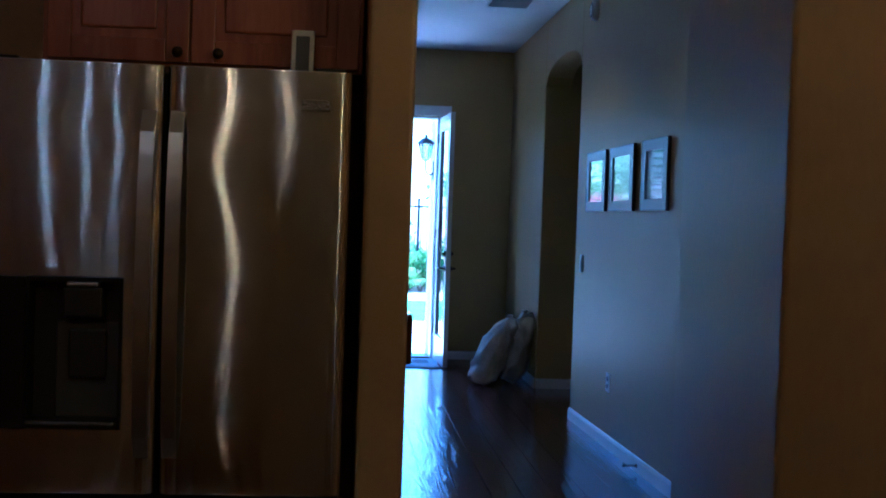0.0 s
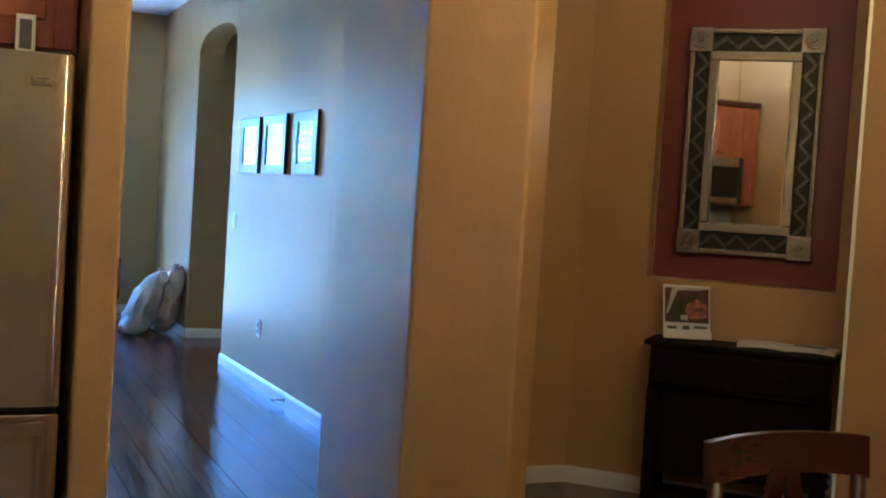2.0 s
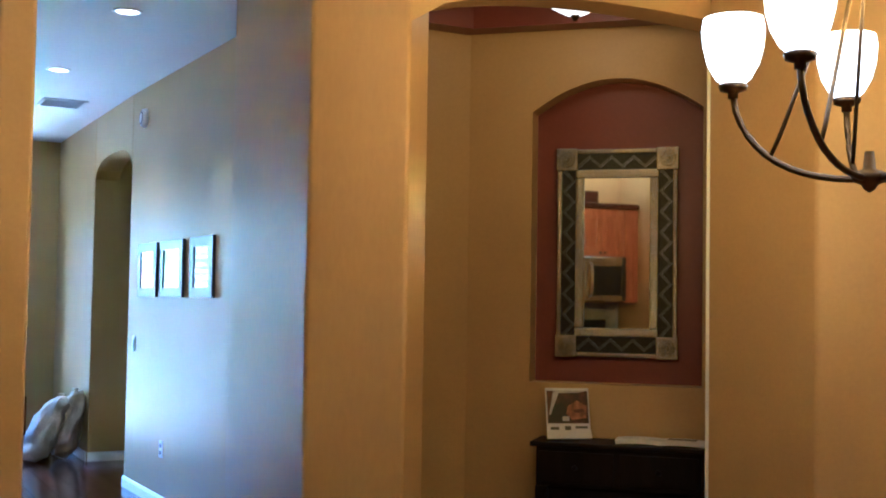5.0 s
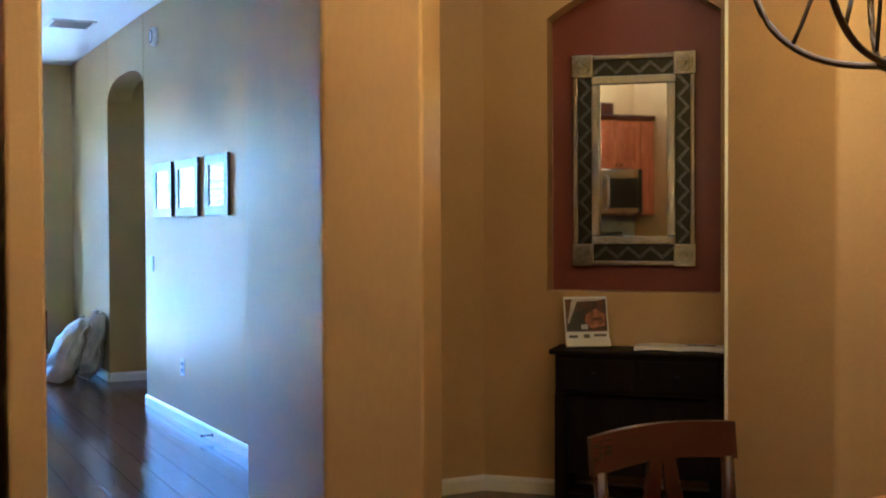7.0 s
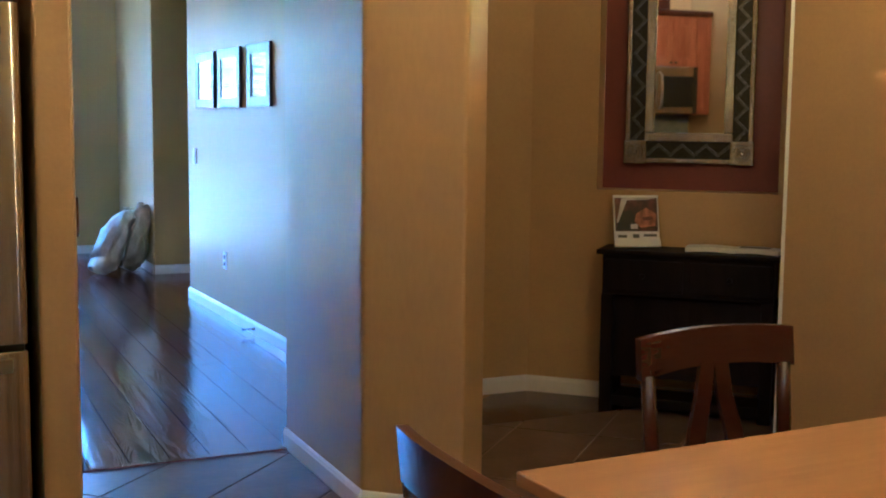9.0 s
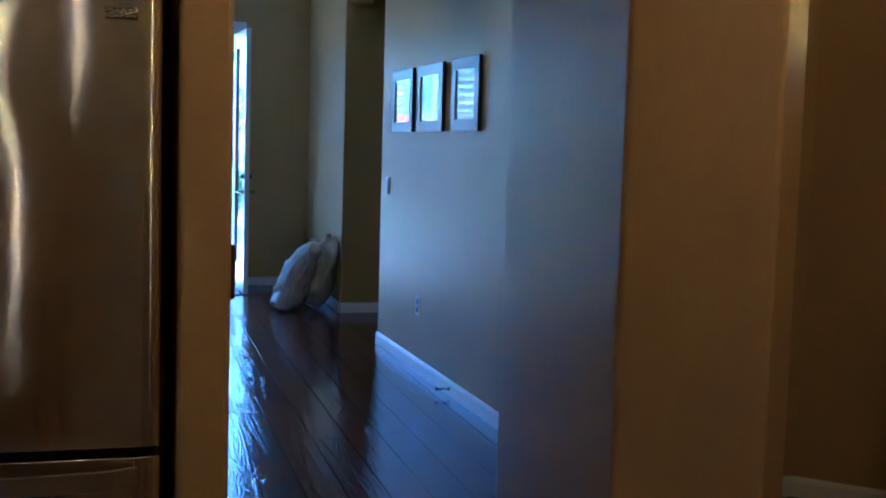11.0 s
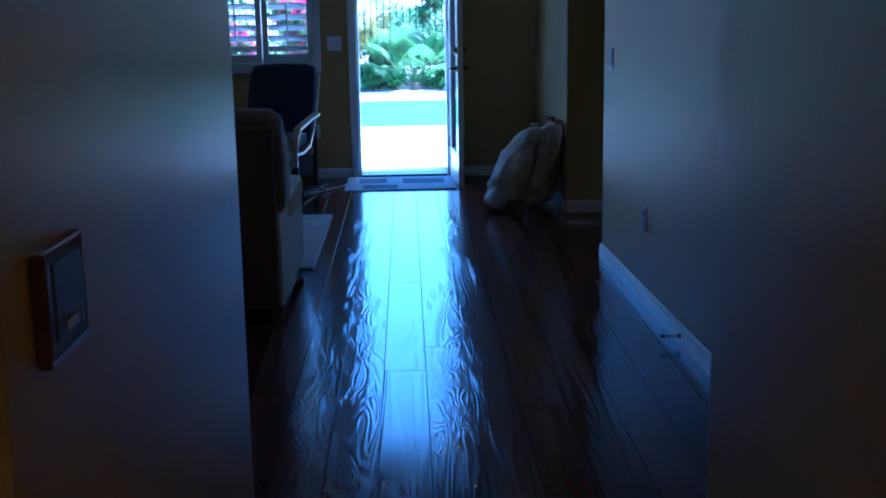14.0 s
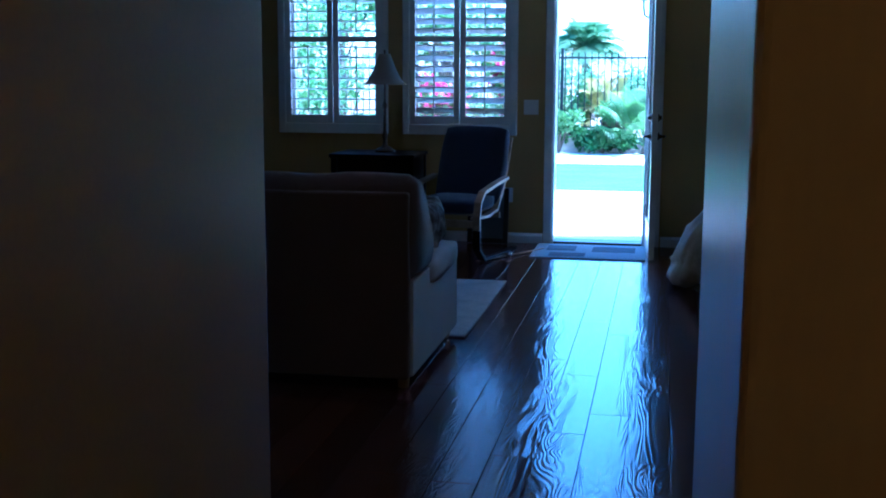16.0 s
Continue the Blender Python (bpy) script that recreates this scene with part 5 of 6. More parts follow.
def kitchen_run():
    """Cabinets, microwave and worktop on the wall that the mirror shows."""
    X = -3.598
    turn = pose(X, -0.215, 0, 0, 0, 90)      # local x runs along +y, local -y faces the room
    def unit(name, label, cat):
        k = thing(name, (0, 0, 0), label, cat)
        k.matrix_world = turn
        return k
    u = unit("wall_cabinet", "orange maple wall cabinet over the microwave", "cabinet")
    part("body", box(-1.612, -0.995, -0.33, 0, 1.840, 2.345, 0.003), MAPLE, u)
    panel_door("door", u, -1.605, -1.308, 1.848, 2.335, -0.33, (-1.335, 1.878))
    panel_door("door", u, -1.302, -1.000, 1.848, 2.335, -0.33, (-1.275, 1.878))
    u = unit("wall_cabinet", "tall orange maple wall cabinet beside the microwave", "cabinet")
    part("body", box(-1.812, -1.617, -0.33, 0, 1.345, 2.345, 0.003), MAPLE, u)
    panel_door("door", u, -1.806, -1.622, 1.355, 2.335, -0.33)
    u = unit("wall_cabinet", "wide orange maple wall cabinet next to the microwave", "cabinet")
    part("body", box(-0.990, 0.30, -0.33, 0, 1.345, 2.345, 0.003), MAPLE, u)
    panel_door("door", u, -0.980, -0.350, 1.355, 2.335, -0.33, (-0.39, 1.395))
    panel_door("door", u, -0.340, 0.29, 1.355, 2.335, -0.33, (-0.30, 1.395))
    k = unit("cornice", "dark maple crown moulding on the wall cabinets", "moulding")
    part("moulding", box(-1.814, 0.32, -0.37, 0, 2.347, 2.405, 0.014), CHERRY, k)
    k = unit("wooden_crate", "wooden crate standing on the wall cabinets", "crate")
    part("crate_body", box(-1.30, -0.98, -0.30, -0.05, 2.407, 2.530, 0.006), CHERRY, k)
    m = unit("microwave", "stainless microwave with a black window and steel handle", "microwave")
    part("body", box(-1.590, -1.0, -0.36, -0.002, 1.365, 1.836, 0.004), STEEL, m)
    part("door", box(-1.560, -1.005, -0.385, -0.361, 1.370, 1.830, 0.005), STEEL, m)
    part("window", box(-1.550, -1.17, -0.389, -0.384, 1.430, 1.740, 0.002), DARKPLASTIC, m, "black glass window")
    part("side_strip", box(-1.612, -1.591, -0.385, -0.01, 1.365, 1.836, 0.002), DARKPLASTIC, m)
    part("control_panel", box(-1.590, -1.561, -0.387, -0.361, 1.370, 1.830, 0.002), DARKPLASTIC, m, "black control panel")
    part("handle", tube([(-1.12, -0.385, 1.420), (-1.12, -0.425, 1.450), (-1.12, -0.435, 1.600), (-1.12, -0.425, 1.750), (-1.12, -0.385, 1.780)], 0.012, 8), STEEL_BAR, m, "curved steel handle", smooth=True)
    for x0, x1 in ((-1.812, -1.25), (-1.245, -0.60), (-0.595, 0.30)):
        b = unit("base_cabinet", "orange maple base cabinet under the worktop", "cabinet")
        part("body", box(x0, x1, -0.60, 0, 0.10, 0.86, 0.003), MAPLE, b)
        part("toe_kick", box(x0, x1, -0.54, -0.02, 0, 0.099), DARKPLASTIC, b)
        panel_door("door", b, x0 + 0.01, x1 - 0.01, 0.12, 0.68, -0.60, (x1 - 0.05, 0.62))
        panel_door("drawer", b, x0 + 0.01, x1 - 0.01, 0.70, 0.85, -0.60, ((x0 + x1) / 2, 0.775))
    wt = unit("worktop", "dark blue-grey granite worktop with an upstand", "worktop")
    part("slab", box(-1.814, 0.31, -0.63, -0.002, 0.862, 0.90, 0.006), GRANITE, wt)
    # reflected hall daylight is painted in as the blue of this colour
    splash = material("splashback tinted by hall daylight", (0.28, 0.31, 0.37), 0.25, grain=0.15, grain_scale=60, stain=0.15, stain_scale=6)
    part("splashback", box(-1.814, 0.31, -0.022, -0.002, 0.901, 1.343, 0.003), splash, wt, "pale grey splashback tinted blue for hall daylight")
    ck = unit("cooktop", "black glass cooktop set on the worktop", "cooktop")
    part("glass", box(-1.60, -0.98, -0.57, -0.07, 0.901, 0.912, 0.003), DARKPLASTIC, ck)
    part("back_guard", box(-1.60, -0.98, -0.068, -0.026, 0.901, 1.165, 0.006), DARKPLASTIC, ck, "black control panel at the back")
    for x in (-1.44, -1.14):
        for y in (-0.45, -0.20):
            part("burner", turned([(0, 0.9115), (0.09, 0.9115), (0.088, 0.915), (0, 0.915)], 24, None, pose(x, y, 0)), GREYPLASTIC, ck)


kitchen_run()


# ---------------------------------------------------------------- living room things
def pillow_mesh(w, d, h, seed, wrinkle=0.012, n=20):
    bm = bmesh.new()
    bmesh.ops.create_uvsphere(bm, u_segments=n * 2, v_segments=n, radius=1.0)
    for v in bm.verts:
        x, y, z = v.co
        sq = lambda a, p: math.copysign(abs(a) ** p, a)
        p = Vector((sq(x, 0.7) * w / 2, sq(y, 0.75) * d / 2, sq(z, 0.55) * h / 2))
        f = noise.noise(Vector((p.x * 9 + seed, p.y * 9, p.z * 5))) + 0.6 * noise.noise(Vector((p.x * 22, p.y * 22 + seed, p.z * 12)))
        f += 1.1 * (1 - abs(noise.noise(Vector((p.x * 6 + p.z * 7 + seed, p.y * 6, p.z * 3 - p.x * 6)))) * 4)
        f += 0.8 * math.sin(z * 18 + 5 * noise.noise(Vector((p.x * 5, p.y * 5, seed)))) * max(0, abs(z) - 0.55)
        v.co = p + v.normal * wrinkle * f
    return bm


def sacks():
    for nm, x, y, ry, seed, w, h, lab, ang in (("pillow", -0.450, 8.26, 23, 3.0, 0.250, 0.550, "plump cream fabric bag leaning against the wall", 10),
                                          ("pillow", -0.180, 8.34, 11, 8.0, 0.235, 0.580, "second cream fabric bag upright against the wall", -6)):
        t = thing(nm, (x, y, 0), lab, "bag", "two bags by the hall wall")
        bm = pillow_mesh(w, 0.40, h, seed, 0.015, 34)
        low = min(v.co.z for v in bm.verts)
        for v in bm.verts:
            v.co.z -= low
            s = v.co.z / h
            v.co.x = v.co.x * (1.06 - 0.16 * s) + s * s * 0.10 * ry / 20 + s * 0.12 * ry / 20
            v.co.y *= 1.05 - 0.25 * s
        bm.transform(pose(0, 0, 0, 0, 0, ang))
        for v in bm.verts:
            v.co.z = max(v.co.z, 0.0)
            v.co.x = min(v.co.x, -0.004 - x)
        part("bag", bm, LINEN, t, smooth=True)
        # gathered neck
        top = max((v for v in t.children[0].data.vertices), key=lambda v: v.co.z).co
        part("tie", turned([(0.05, -0.02), (0.035, 0.005), (0.022, 0.015), (0.034, 0.035), (0.02, 0.038), (0.0, 0.02)], 12, None, Matrix.Translation(top + Vector((0, 0, -0.02)))), LINEN, t, smooth=True)


sacks()


def cushion(x0, x1, y0, y1, z0, z1, puff=0.04, seed=1.0):
    bm = box(x0, x1, y0, y1, z0, z1)
    bmesh.ops.subdivide_edges(bm, edges=bm.edges[:], cuts=7, use_grid_fill=True)
    c = Vector(((x0 + x1) / 2, (y0 + y1) / 2, (z0 + z1) / 2))
    h = Vector(((x1 - x0) / 2, (y1 - y0) / 2, (z1 - z0) / 2))
    r = min(h) * 0.55
    for v in bm.verts:
        q = v.co - c
        inner = Vector([max(-(h[k] - r), min(h[k] - r, q[k])) for k in range(3)])
        d = q - inner
        if d.length > 1e-6:
            q = inner + d.normalized() * r
        u = Vector([q[k] / h[k] for k in range(3)])
        for k in range(3):
            i, j = (k + 1) % 3, (k + 2) % 3
            q[k] += math.copysign(puff, u[k]) * (1 - min(1, u[i] ** 2)) * (1 - min(1, u[j] ** 2)) * (abs(u[k]) > 0.8)
        q += 0.006 * Vector((noise.noise(v.co * 7 + Vector((seed, 0, 0))), noise.noise(v.co * 7 + Vector((0, seed, 0))), noise.noise(v.co * 7 + Vector((0, 0, seed)))))
        v.co = c + q
    return bm


def padded_back(x0, x1):
    """The sofa's padded back: upright behind, sloping forward to a fat lower edge, with soft uneven ends."""
    prof = [(0.0, 0.52), (-0.012, 0.62), (-0.016, 0.78), (-0.006, 0.92), (0.035, 0.965), (0.10, 0.975), (0.17, 0.945), (0.25, 0.87),
            (0.34, 0.78), (0.41, 0.70), (0.445, 0.62), (0.44, 0.555), (0.38, 0.515), (0.26, 0.50), (0.12, 0.50)]
    cy, cz = 0.18, 0.70
    bm = bmesh.new()
    rows = []
    n = 40
    for i in range(n + 1):
        t = i / n
        x = x0 + (x1 - x0) * t
        edge = min(t, 1 - t) * (x1 - x0)
        k = 0.86 + 0.14 * min(1.0, edge / 0.06) ** 0.5
        row = []
        for y, z in prof:
            q = Vector((x * 3.0, y * 5, z * 5))
            lift = 0.012 * noise.noise(q) + 0.006 * noise.noise(q * 2.7)
            row.append(bm.verts.new((x, cy + (y - cy) * k + lift, cz + (z - cz) * k + lift)))
        rows.append(row)
    m = len(prof)
    for a, b in zip(rows, rows[1:]):
        for j in range(m):
            bm.faces.new((a[j], a[(j + 1) % m], b[(j + 1) % m], b[j]))
    bm.faces.new(rows[0][::-1])
    bm.faces.new(rows[-1])
    return bm


def sofa():
    s = thing("sofa", (-1.70, 5.40, 0), "taupe cloth sofa seen from behind, sides paled for window light", "sofa")
    L = 1.95
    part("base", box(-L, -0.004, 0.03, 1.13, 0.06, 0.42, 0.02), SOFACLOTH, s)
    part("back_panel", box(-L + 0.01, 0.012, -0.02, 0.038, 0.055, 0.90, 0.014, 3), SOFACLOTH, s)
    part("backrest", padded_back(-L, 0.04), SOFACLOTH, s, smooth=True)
    # sides and arms: the window light is put into their cloth colour
    part("side_panel", box(-0.003, 0.022, 0.04, 1.15, 0.055, 0.50, 0.010), SOFASIDE_LIT, s, "cloth side panel paled for window light")
    part("side_panel", box(-L - 0.022, -L - 0.001, 0.04, 1.15, 0.055, 0.50, 0.010), SOFASIDE_LIT, s, "cloth side panel paled for window light")
    part("armrest", cushion(-0.20, 0.032, 0.40, 1.16, 0.40, 0.53, 0.012, 7), SOFASIDE_LIT, s, smooth=True)
    part("armrest", cushion(-L - 0.02, -L + 0.20, 0.40, 1.16, 0.40, 0.53, 0.012, 9), SOFASIDE_LIT, s, smooth=True)
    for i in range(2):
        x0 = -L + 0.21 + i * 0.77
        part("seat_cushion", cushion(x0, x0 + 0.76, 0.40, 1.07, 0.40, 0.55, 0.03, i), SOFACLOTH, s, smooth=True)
    for x in (-0.03, -L + 0.05):
        for y in (0.07, 1.08):
            part("foot", turned([(0, 0), (0.024, 0), (0.032, 0.075), (0, 0.075)], 12, None, pose(x, y, 0)), BIRCH, s, "pale wooden foot")
    k = thing("throw_pillow", (-1.79, 6.20, 0.535), "patterned grey throw pillow on the sofa arm", "pillow")
    bm = pillow_mesh(0.17, 0.50, 0.23, 4.0, 0.014, 22)
    bm.transform(pose(0.0, 0.0, 0.11, 8, -8, 0))
    part("cover", bm, material("grey patterned cloth", (0.26, 0.27, 0.28), 0.85, grain=0.8, grain_scale=18, stain=0.5, stain_scale=9), k, smooth=True)


sofa()


def rug():
    r = thing("rug", (-1.62, 6.50, -0.001), "cream pile rug in front of the sofa", "rug")
    part("rug_body", box(-2.3, 0, 0, 1.66, 0.0, 0.014, 0.005), RUGCLOTH, r)
    part("border", box(-2.3, 0, -0.03, 0.0, 0.0, 0.011, 0.003), SOFACLOTH, r, "darker bound edge")


rug()


def easy_chair():
    """A bent-wood easy chair with a high navy cushion, facing into the room."""
    c = thing("easy_chair", (-2.14, 9.25, 0), "bentwood easy chair with a high navy cushion by the window", "chair", "", -12)
    for s in (-1, 1):
        x = s * 0.30
        # same birch as the armrest; the dark wood stands in for shade low down
        runner = [(x, 0.42, 0.02), (x, 0.05, 0.015), (x, -0.28, 0.03), (x, -0.40, 0.12), (x, -0.41, 0.26)]
        part("runner", bent_bar(runner, 0.055, 0.022, bevel=0.004, up=(1, 0, 0)), ESPRESSO, c, "lower runner darkened for the shade it stands in")
        arm = [(x, -0.41, 0.2605), (x, -0.405, 0.36), (x, -0.38, 0.46), (x, -0.30, 0.53), (x, -0.05, 0.57), (x, 0.22, 0.60)]
        part("armrest", bent_bar(arm, 0.055, 0.022, bevel=0.004, up=(1, 0, 0)), BIRCH, c, "pale bent armrest")
        back = [(x * 0.85, -0.36, 0.34), (x * 0.85, -0.10, 0.33), (x * 0.85, 0.10, 0.36), (x * 0.85, 0.26, 0.55), (x * 0.85, 0.38, 0.80), (x * 0.85, 0.42, 0.90)]
        part("back_frame", bent_bar(back, 0.05, 0.02, bevel=0.004, up=(1, 0, 0)), BIRCH, c)
    part("cross_bar", box(-0.30, 0.30, 0.08, 0.10, 0.30, 0.345, 0.003), BIRCH, c)
    part("cross_bar", box(-0.30, 0.30, -0.37, -0.35, 0.27, 0.325, 0.003), BIRCH, c)
    part("seat_cushion", cushion(-0.245, 0.245, -0.40, 0.14, 0.37, 0.47, 0.02, 2), NAVY, c, smooth=True)
    bm = cushion(-0.26, 0.26, 0.0, 0.11, 0.0, 0.63, 0.025, 3)
    bm.transform(pose(0, 0.10, 0.40, -22, 0, 0))
    part("back_cushion", bm, NAVY, c, smooth=True)
    bm = cushion(-0.235, 0.235, -0.03, 0.09, 0.0, 0.18, 0.02, 6)
    bm.transform(pose(0, 0.315, 0.80, -22, 0, 0))
    part("headrest", bm, NAVY, c, smooth=True)


easy_chair()


def side_table_and_lamp():
    t = thing("side_table", (-2.855, 9.55, 0), "dark wooden side table below the windows", "table")
    part("tabletop", box(-0.345, 0.345, -0.28, 0.28, 0.74, 0.77, 0.006), ESPRESSO, t)
    part("apron", box(-0.325, 0.325, -0.24, 0.24, 0.46, 0.739, 0.003), ESPRESSO, t)
    for x in (-0.31, 0.31):
        for y in (-0.23, 0.23):
            part("leg", box(x - 0.025, x + 0.025, y - 0.025, y + 0.025, 0, 0.739, 0.004), ESPRESSO, t)
    l = thing("table_lamp", (-2.82, 9.60, 0.7705), "slender table lamp with a flared beige shade, unlit", "lamp")
    part("base", turned([(0, 0), (0.085, 0), (0.088, 0.012), (0.06, 0.03), (0.022, 0.05), (0.016, 0.09), (0.024, 0.13), (0.014, 0.17), (0.012, 0.34), (0.020, 0.37), (0.010, 0.41), (0.008, 0.56), (0, 0.56)], 24), BRONZE, l, smooth=True)
    prof = [(0.180 - 0.135 * (k / 10) ** 0.62, 0.54 + 0.245 * k / 10) for k in range(11)]
    part("shade", turned(prof + [(r - 0.004, z) for r, z in prof[::-1]] + [prof[0]], 32), SHADE, l, "flared beige cloth shade", smooth=True)
    part("finial", turned([(0, 0.815), (0.008, 0.81), (0.006, 0.79), (0.010, 0.78), (0, 0.775)], 12), BRONZE, l, smooth=True)


side_table_and_lamp()


def magazine_rack_and_cable():
    p = thing("leaning_frame", (-2.02, 9.90, 0), "dark framed panel leaning on the wall below the window", "frame")
    bm = bmesh.new()
    for a, b, c, d in ((-0.17, -0.13, 0, 0.46), (0.13, 0.17, 0, 0.46), (-0.13, 0.13, 0, 0.04), (-0.13, 0.13, 0.42, 0.46)):
        box(a, b, -0.012, 0.012, c, d, 0.003, bm=bm)
    bm.transform(pose(0, 0, 0.003, -9))
    part("frame", bm, BLACKWOOD, p)
    part("panel", box(-0.131, 0.131, -0.004, 0.004, 0.038, 0.422, m=pose(0, 0, 0.003, -9)), PICMAT, p, "grey panel")
    w = thing("tan_strap", (-1.95, 8.95, -0.001), "pale strap lying on the floor beside the doormat", "strap")
    part("band", bent_bar([(0.0, 0.0, 0.008), (0.09, 0.12, 0.012), (0.20, 0.30, 0.016), (0.33, 0.52, 0.011), (0.42, 0.70, 0.014)], 0.006, 0.028, bevel=0.0), BIRCH, w)
    part("buckle", box(-0.03, 0.03, -0.02, 0.02, 0.0, 0.03, 0.005, m=pose(0.19, 0.28, 0.002, 0, 0, 60)), TIN, w)


magazine_rack_and_cable()


# ---------------------------------------------------------------- garden
def garden():
    g = bmesh.new()
    box(-400, 400, 10.21, 800, -0.5, -0.14, bm=g)
    structure("ground", g, SOIL, "bare garden soil reaching to the horizon", "ground")
    structure("patio", box(-9, 8, 10.205, 15.2, -0.138, -0.09, 0.004), CONCRETE, "sunlit pale concrete patio", "patio")
    structure("lawn", box(-14, 12, 15.21, 19.4, -0.138, -0.085), GRASS, "strip of bright green lawn", "lawn")
    structure("path", box(-14, 12, 19.41, 22.0, -0.138, -0.08), CONCRETE, "pale concrete garden path", "path")
    structure("planter_wall", box(-14, 12, 22.01, 22.25, -0.138, 0.22, 0.02), STUCCO, "low pale stucco planter wall", "wall")
    structure("planter_bed", box(-14, 12, 22.26, 27.0, -0.138, 0.14), SOIL, "planted garden bed", "ground")
    # wing wall beside the door that carries the lantern
    structure("wall_wing", box(-0.715, -0.40, 10.205, 11.3, -0.138, 2.9, 0.02), STUCCO, "pale stucco wing wall outside the door", "wall")
    structure("wall_house_outer", box(-9, -7.16, 10.0, 10.2, -0.13, 3.2), STUCCO, "stucco house wall", "wall")
    structure("roof_eave", box(-9, 4, 10.2, 10.75, 3.12, 3.3, 0.02), STUCCO, "stucco eave above the garden door", "roof")
    l = thing("wall_lantern", (-0.718, 10.75, 2.02), "black iron wall lantern outside the door", "lantern")
    part("bracket", tube([(0.0, 0, -0.12), (-0.03, 0, -0.15), (-0.08, 0, -0.12), (-0.09, 0, -0.05), (-0.09, 0, 0.0)], 0.010, 8), IRON, l, smooth=True)
    part("wall_plate", box(-0.008, 0.004, -0.04, 0.04, -0.2, 0.0, 0.003), IRON, l)
    part("cage", turned([(0, 0), (0.03, 0.0), (0.045, 0.02), (0.075, 0.17), (0.08, 0.18), (0, 0.18)], 6, None, pose(-0.09, 0, 0)), glass("lantern glass", (0.7, 0.72, 0.7), 0.2), l)
    part("roof", turned([(0.095, 0.18), (0.09, 0.195), (0.05, 0.235), (0.02, 0.25), (0.015, 0.28), (0, 0.285)], 6, None, pose(-0.09, 0, 0)), IRON, l)
    for i in range(6):
        a = math.radians(60 * i)
        part("bar", tube([(-0.09 + 0.045 * math.cos(a), 0.045 * math.sin(a), 0.02), (-0.09 + 0.078 * math.cos(a), 0.078 * math.sin(a), 0.18)], 0.005, 5), IRON, l)
    # iron fence on the planter wall
    f = thing("iron_fence", (0, 22.9, 0.14), "dark iron railing behind the planting", "fence")
    for z in (0.18, 1.50):
        part("rail", box(-11, 9, -0.02, 0.02, z, z + 0.04, 0.003), IRON, f)
    bar = mesh("fence_bar", box(-0.010, 0.010, -0.010, 0.010, 0.0, 1.62), IRON)
    x = -8.0
    while x < 4.5:
        o = new("bar", bar)
        o.parent = f
        o.location = (x, 0, 0)
        x += 0.125
    post = mesh("fence_post", box(-0.03, 0.03, -0.03, 0.03, 0.0, 1.70, 0.004), IRON)
    for i in range(8):
        o = new("post", post)
        o.parent = f
        o.location = (-10 + i * 2.5 - 0.06, 0, 0)


garden()


def leaf_part(name, verts, faces, mat, parent):
    me = bpy.data.meshes.new(name)
    me.from_pydata(verts, [], faces)
    me.materials.append(mat)
    ob = new(name, me)
    ob.parent = parent
    return ob


def scatter_leaves(rng, centre, radius, count, size, verts, faces, squash=0.8):
    for _ in range(count):
        u = Vector((rng.gauss(0, 1), rng.gauss(0, 1), rng.gauss(0, 1))).normalized()
        r = rng.random() ** 0.45
        p = Vector(centre) + Vector((u.x * radius * r, u.y * radius * r, u.z * radius * squash * r))
        d = Vector((rng.gauss(0, 1), rng.gauss(0, 1), rng.gauss(0.2, 1))).normalized()
        n = Vector((rng.gauss(0, 1), rng.gauss(0, 1), rng.gauss(0, 1))).normalized()
        s = d.cross(n).normalized()
        L = size * (0.6 + 0.8 * rng.random())
        k = len(verts)
        verts += [p[:], (p + d * L * 0.5 + s * L * 0.25)[:], (p + d * L)[:], (p + d * L * 0.5 - s * L * 0.25)[:]]
        faces.append((k, k + 1, k + 2, k + 3))


def bush(place, size, height, label, mat, seed, flower=0, leaf=0.09, count=1500):
    rng = random.Random(seed)
    t = thing("shrub", place, label, "shrub", "shrubs in the garden bed")
    bm = bmesh.new()
    tips = []
    for i in range(9):
        a = rng.random() * 6.28
        r = size * (0.3 + 0.55 * rng.random())
        top = Vector((math.cos(a) * r, math.sin(a) * r, height * (0.45 + 0.5 * rng.random())))
        tube([(0, 0, -0.03), tuple(top * 0.5 + Vector((0, 0, 0.1))), tuple(top)], [0.022, 0.014, 0.005], 5, bm)
        tips.append(top)
    part("stem", bm, BARK, t)
    v, f, fv, ff = [], [], [], []
    for tip in tips:
        scatter_leaves(rng, tip, size * 0.48, count // 9, leaf, v, f)
        if flower:
            scatter_leaves(rng, tip + Vector((0, 0, size * 0.12)), size * 0.42, flower // 9, leaf * 0.7, fv, ff)
    leaf_part("foliage", v, f, mat, t)
    if flower:
        leaf_part("blossom", fv, ff, PINK, t)
    return t


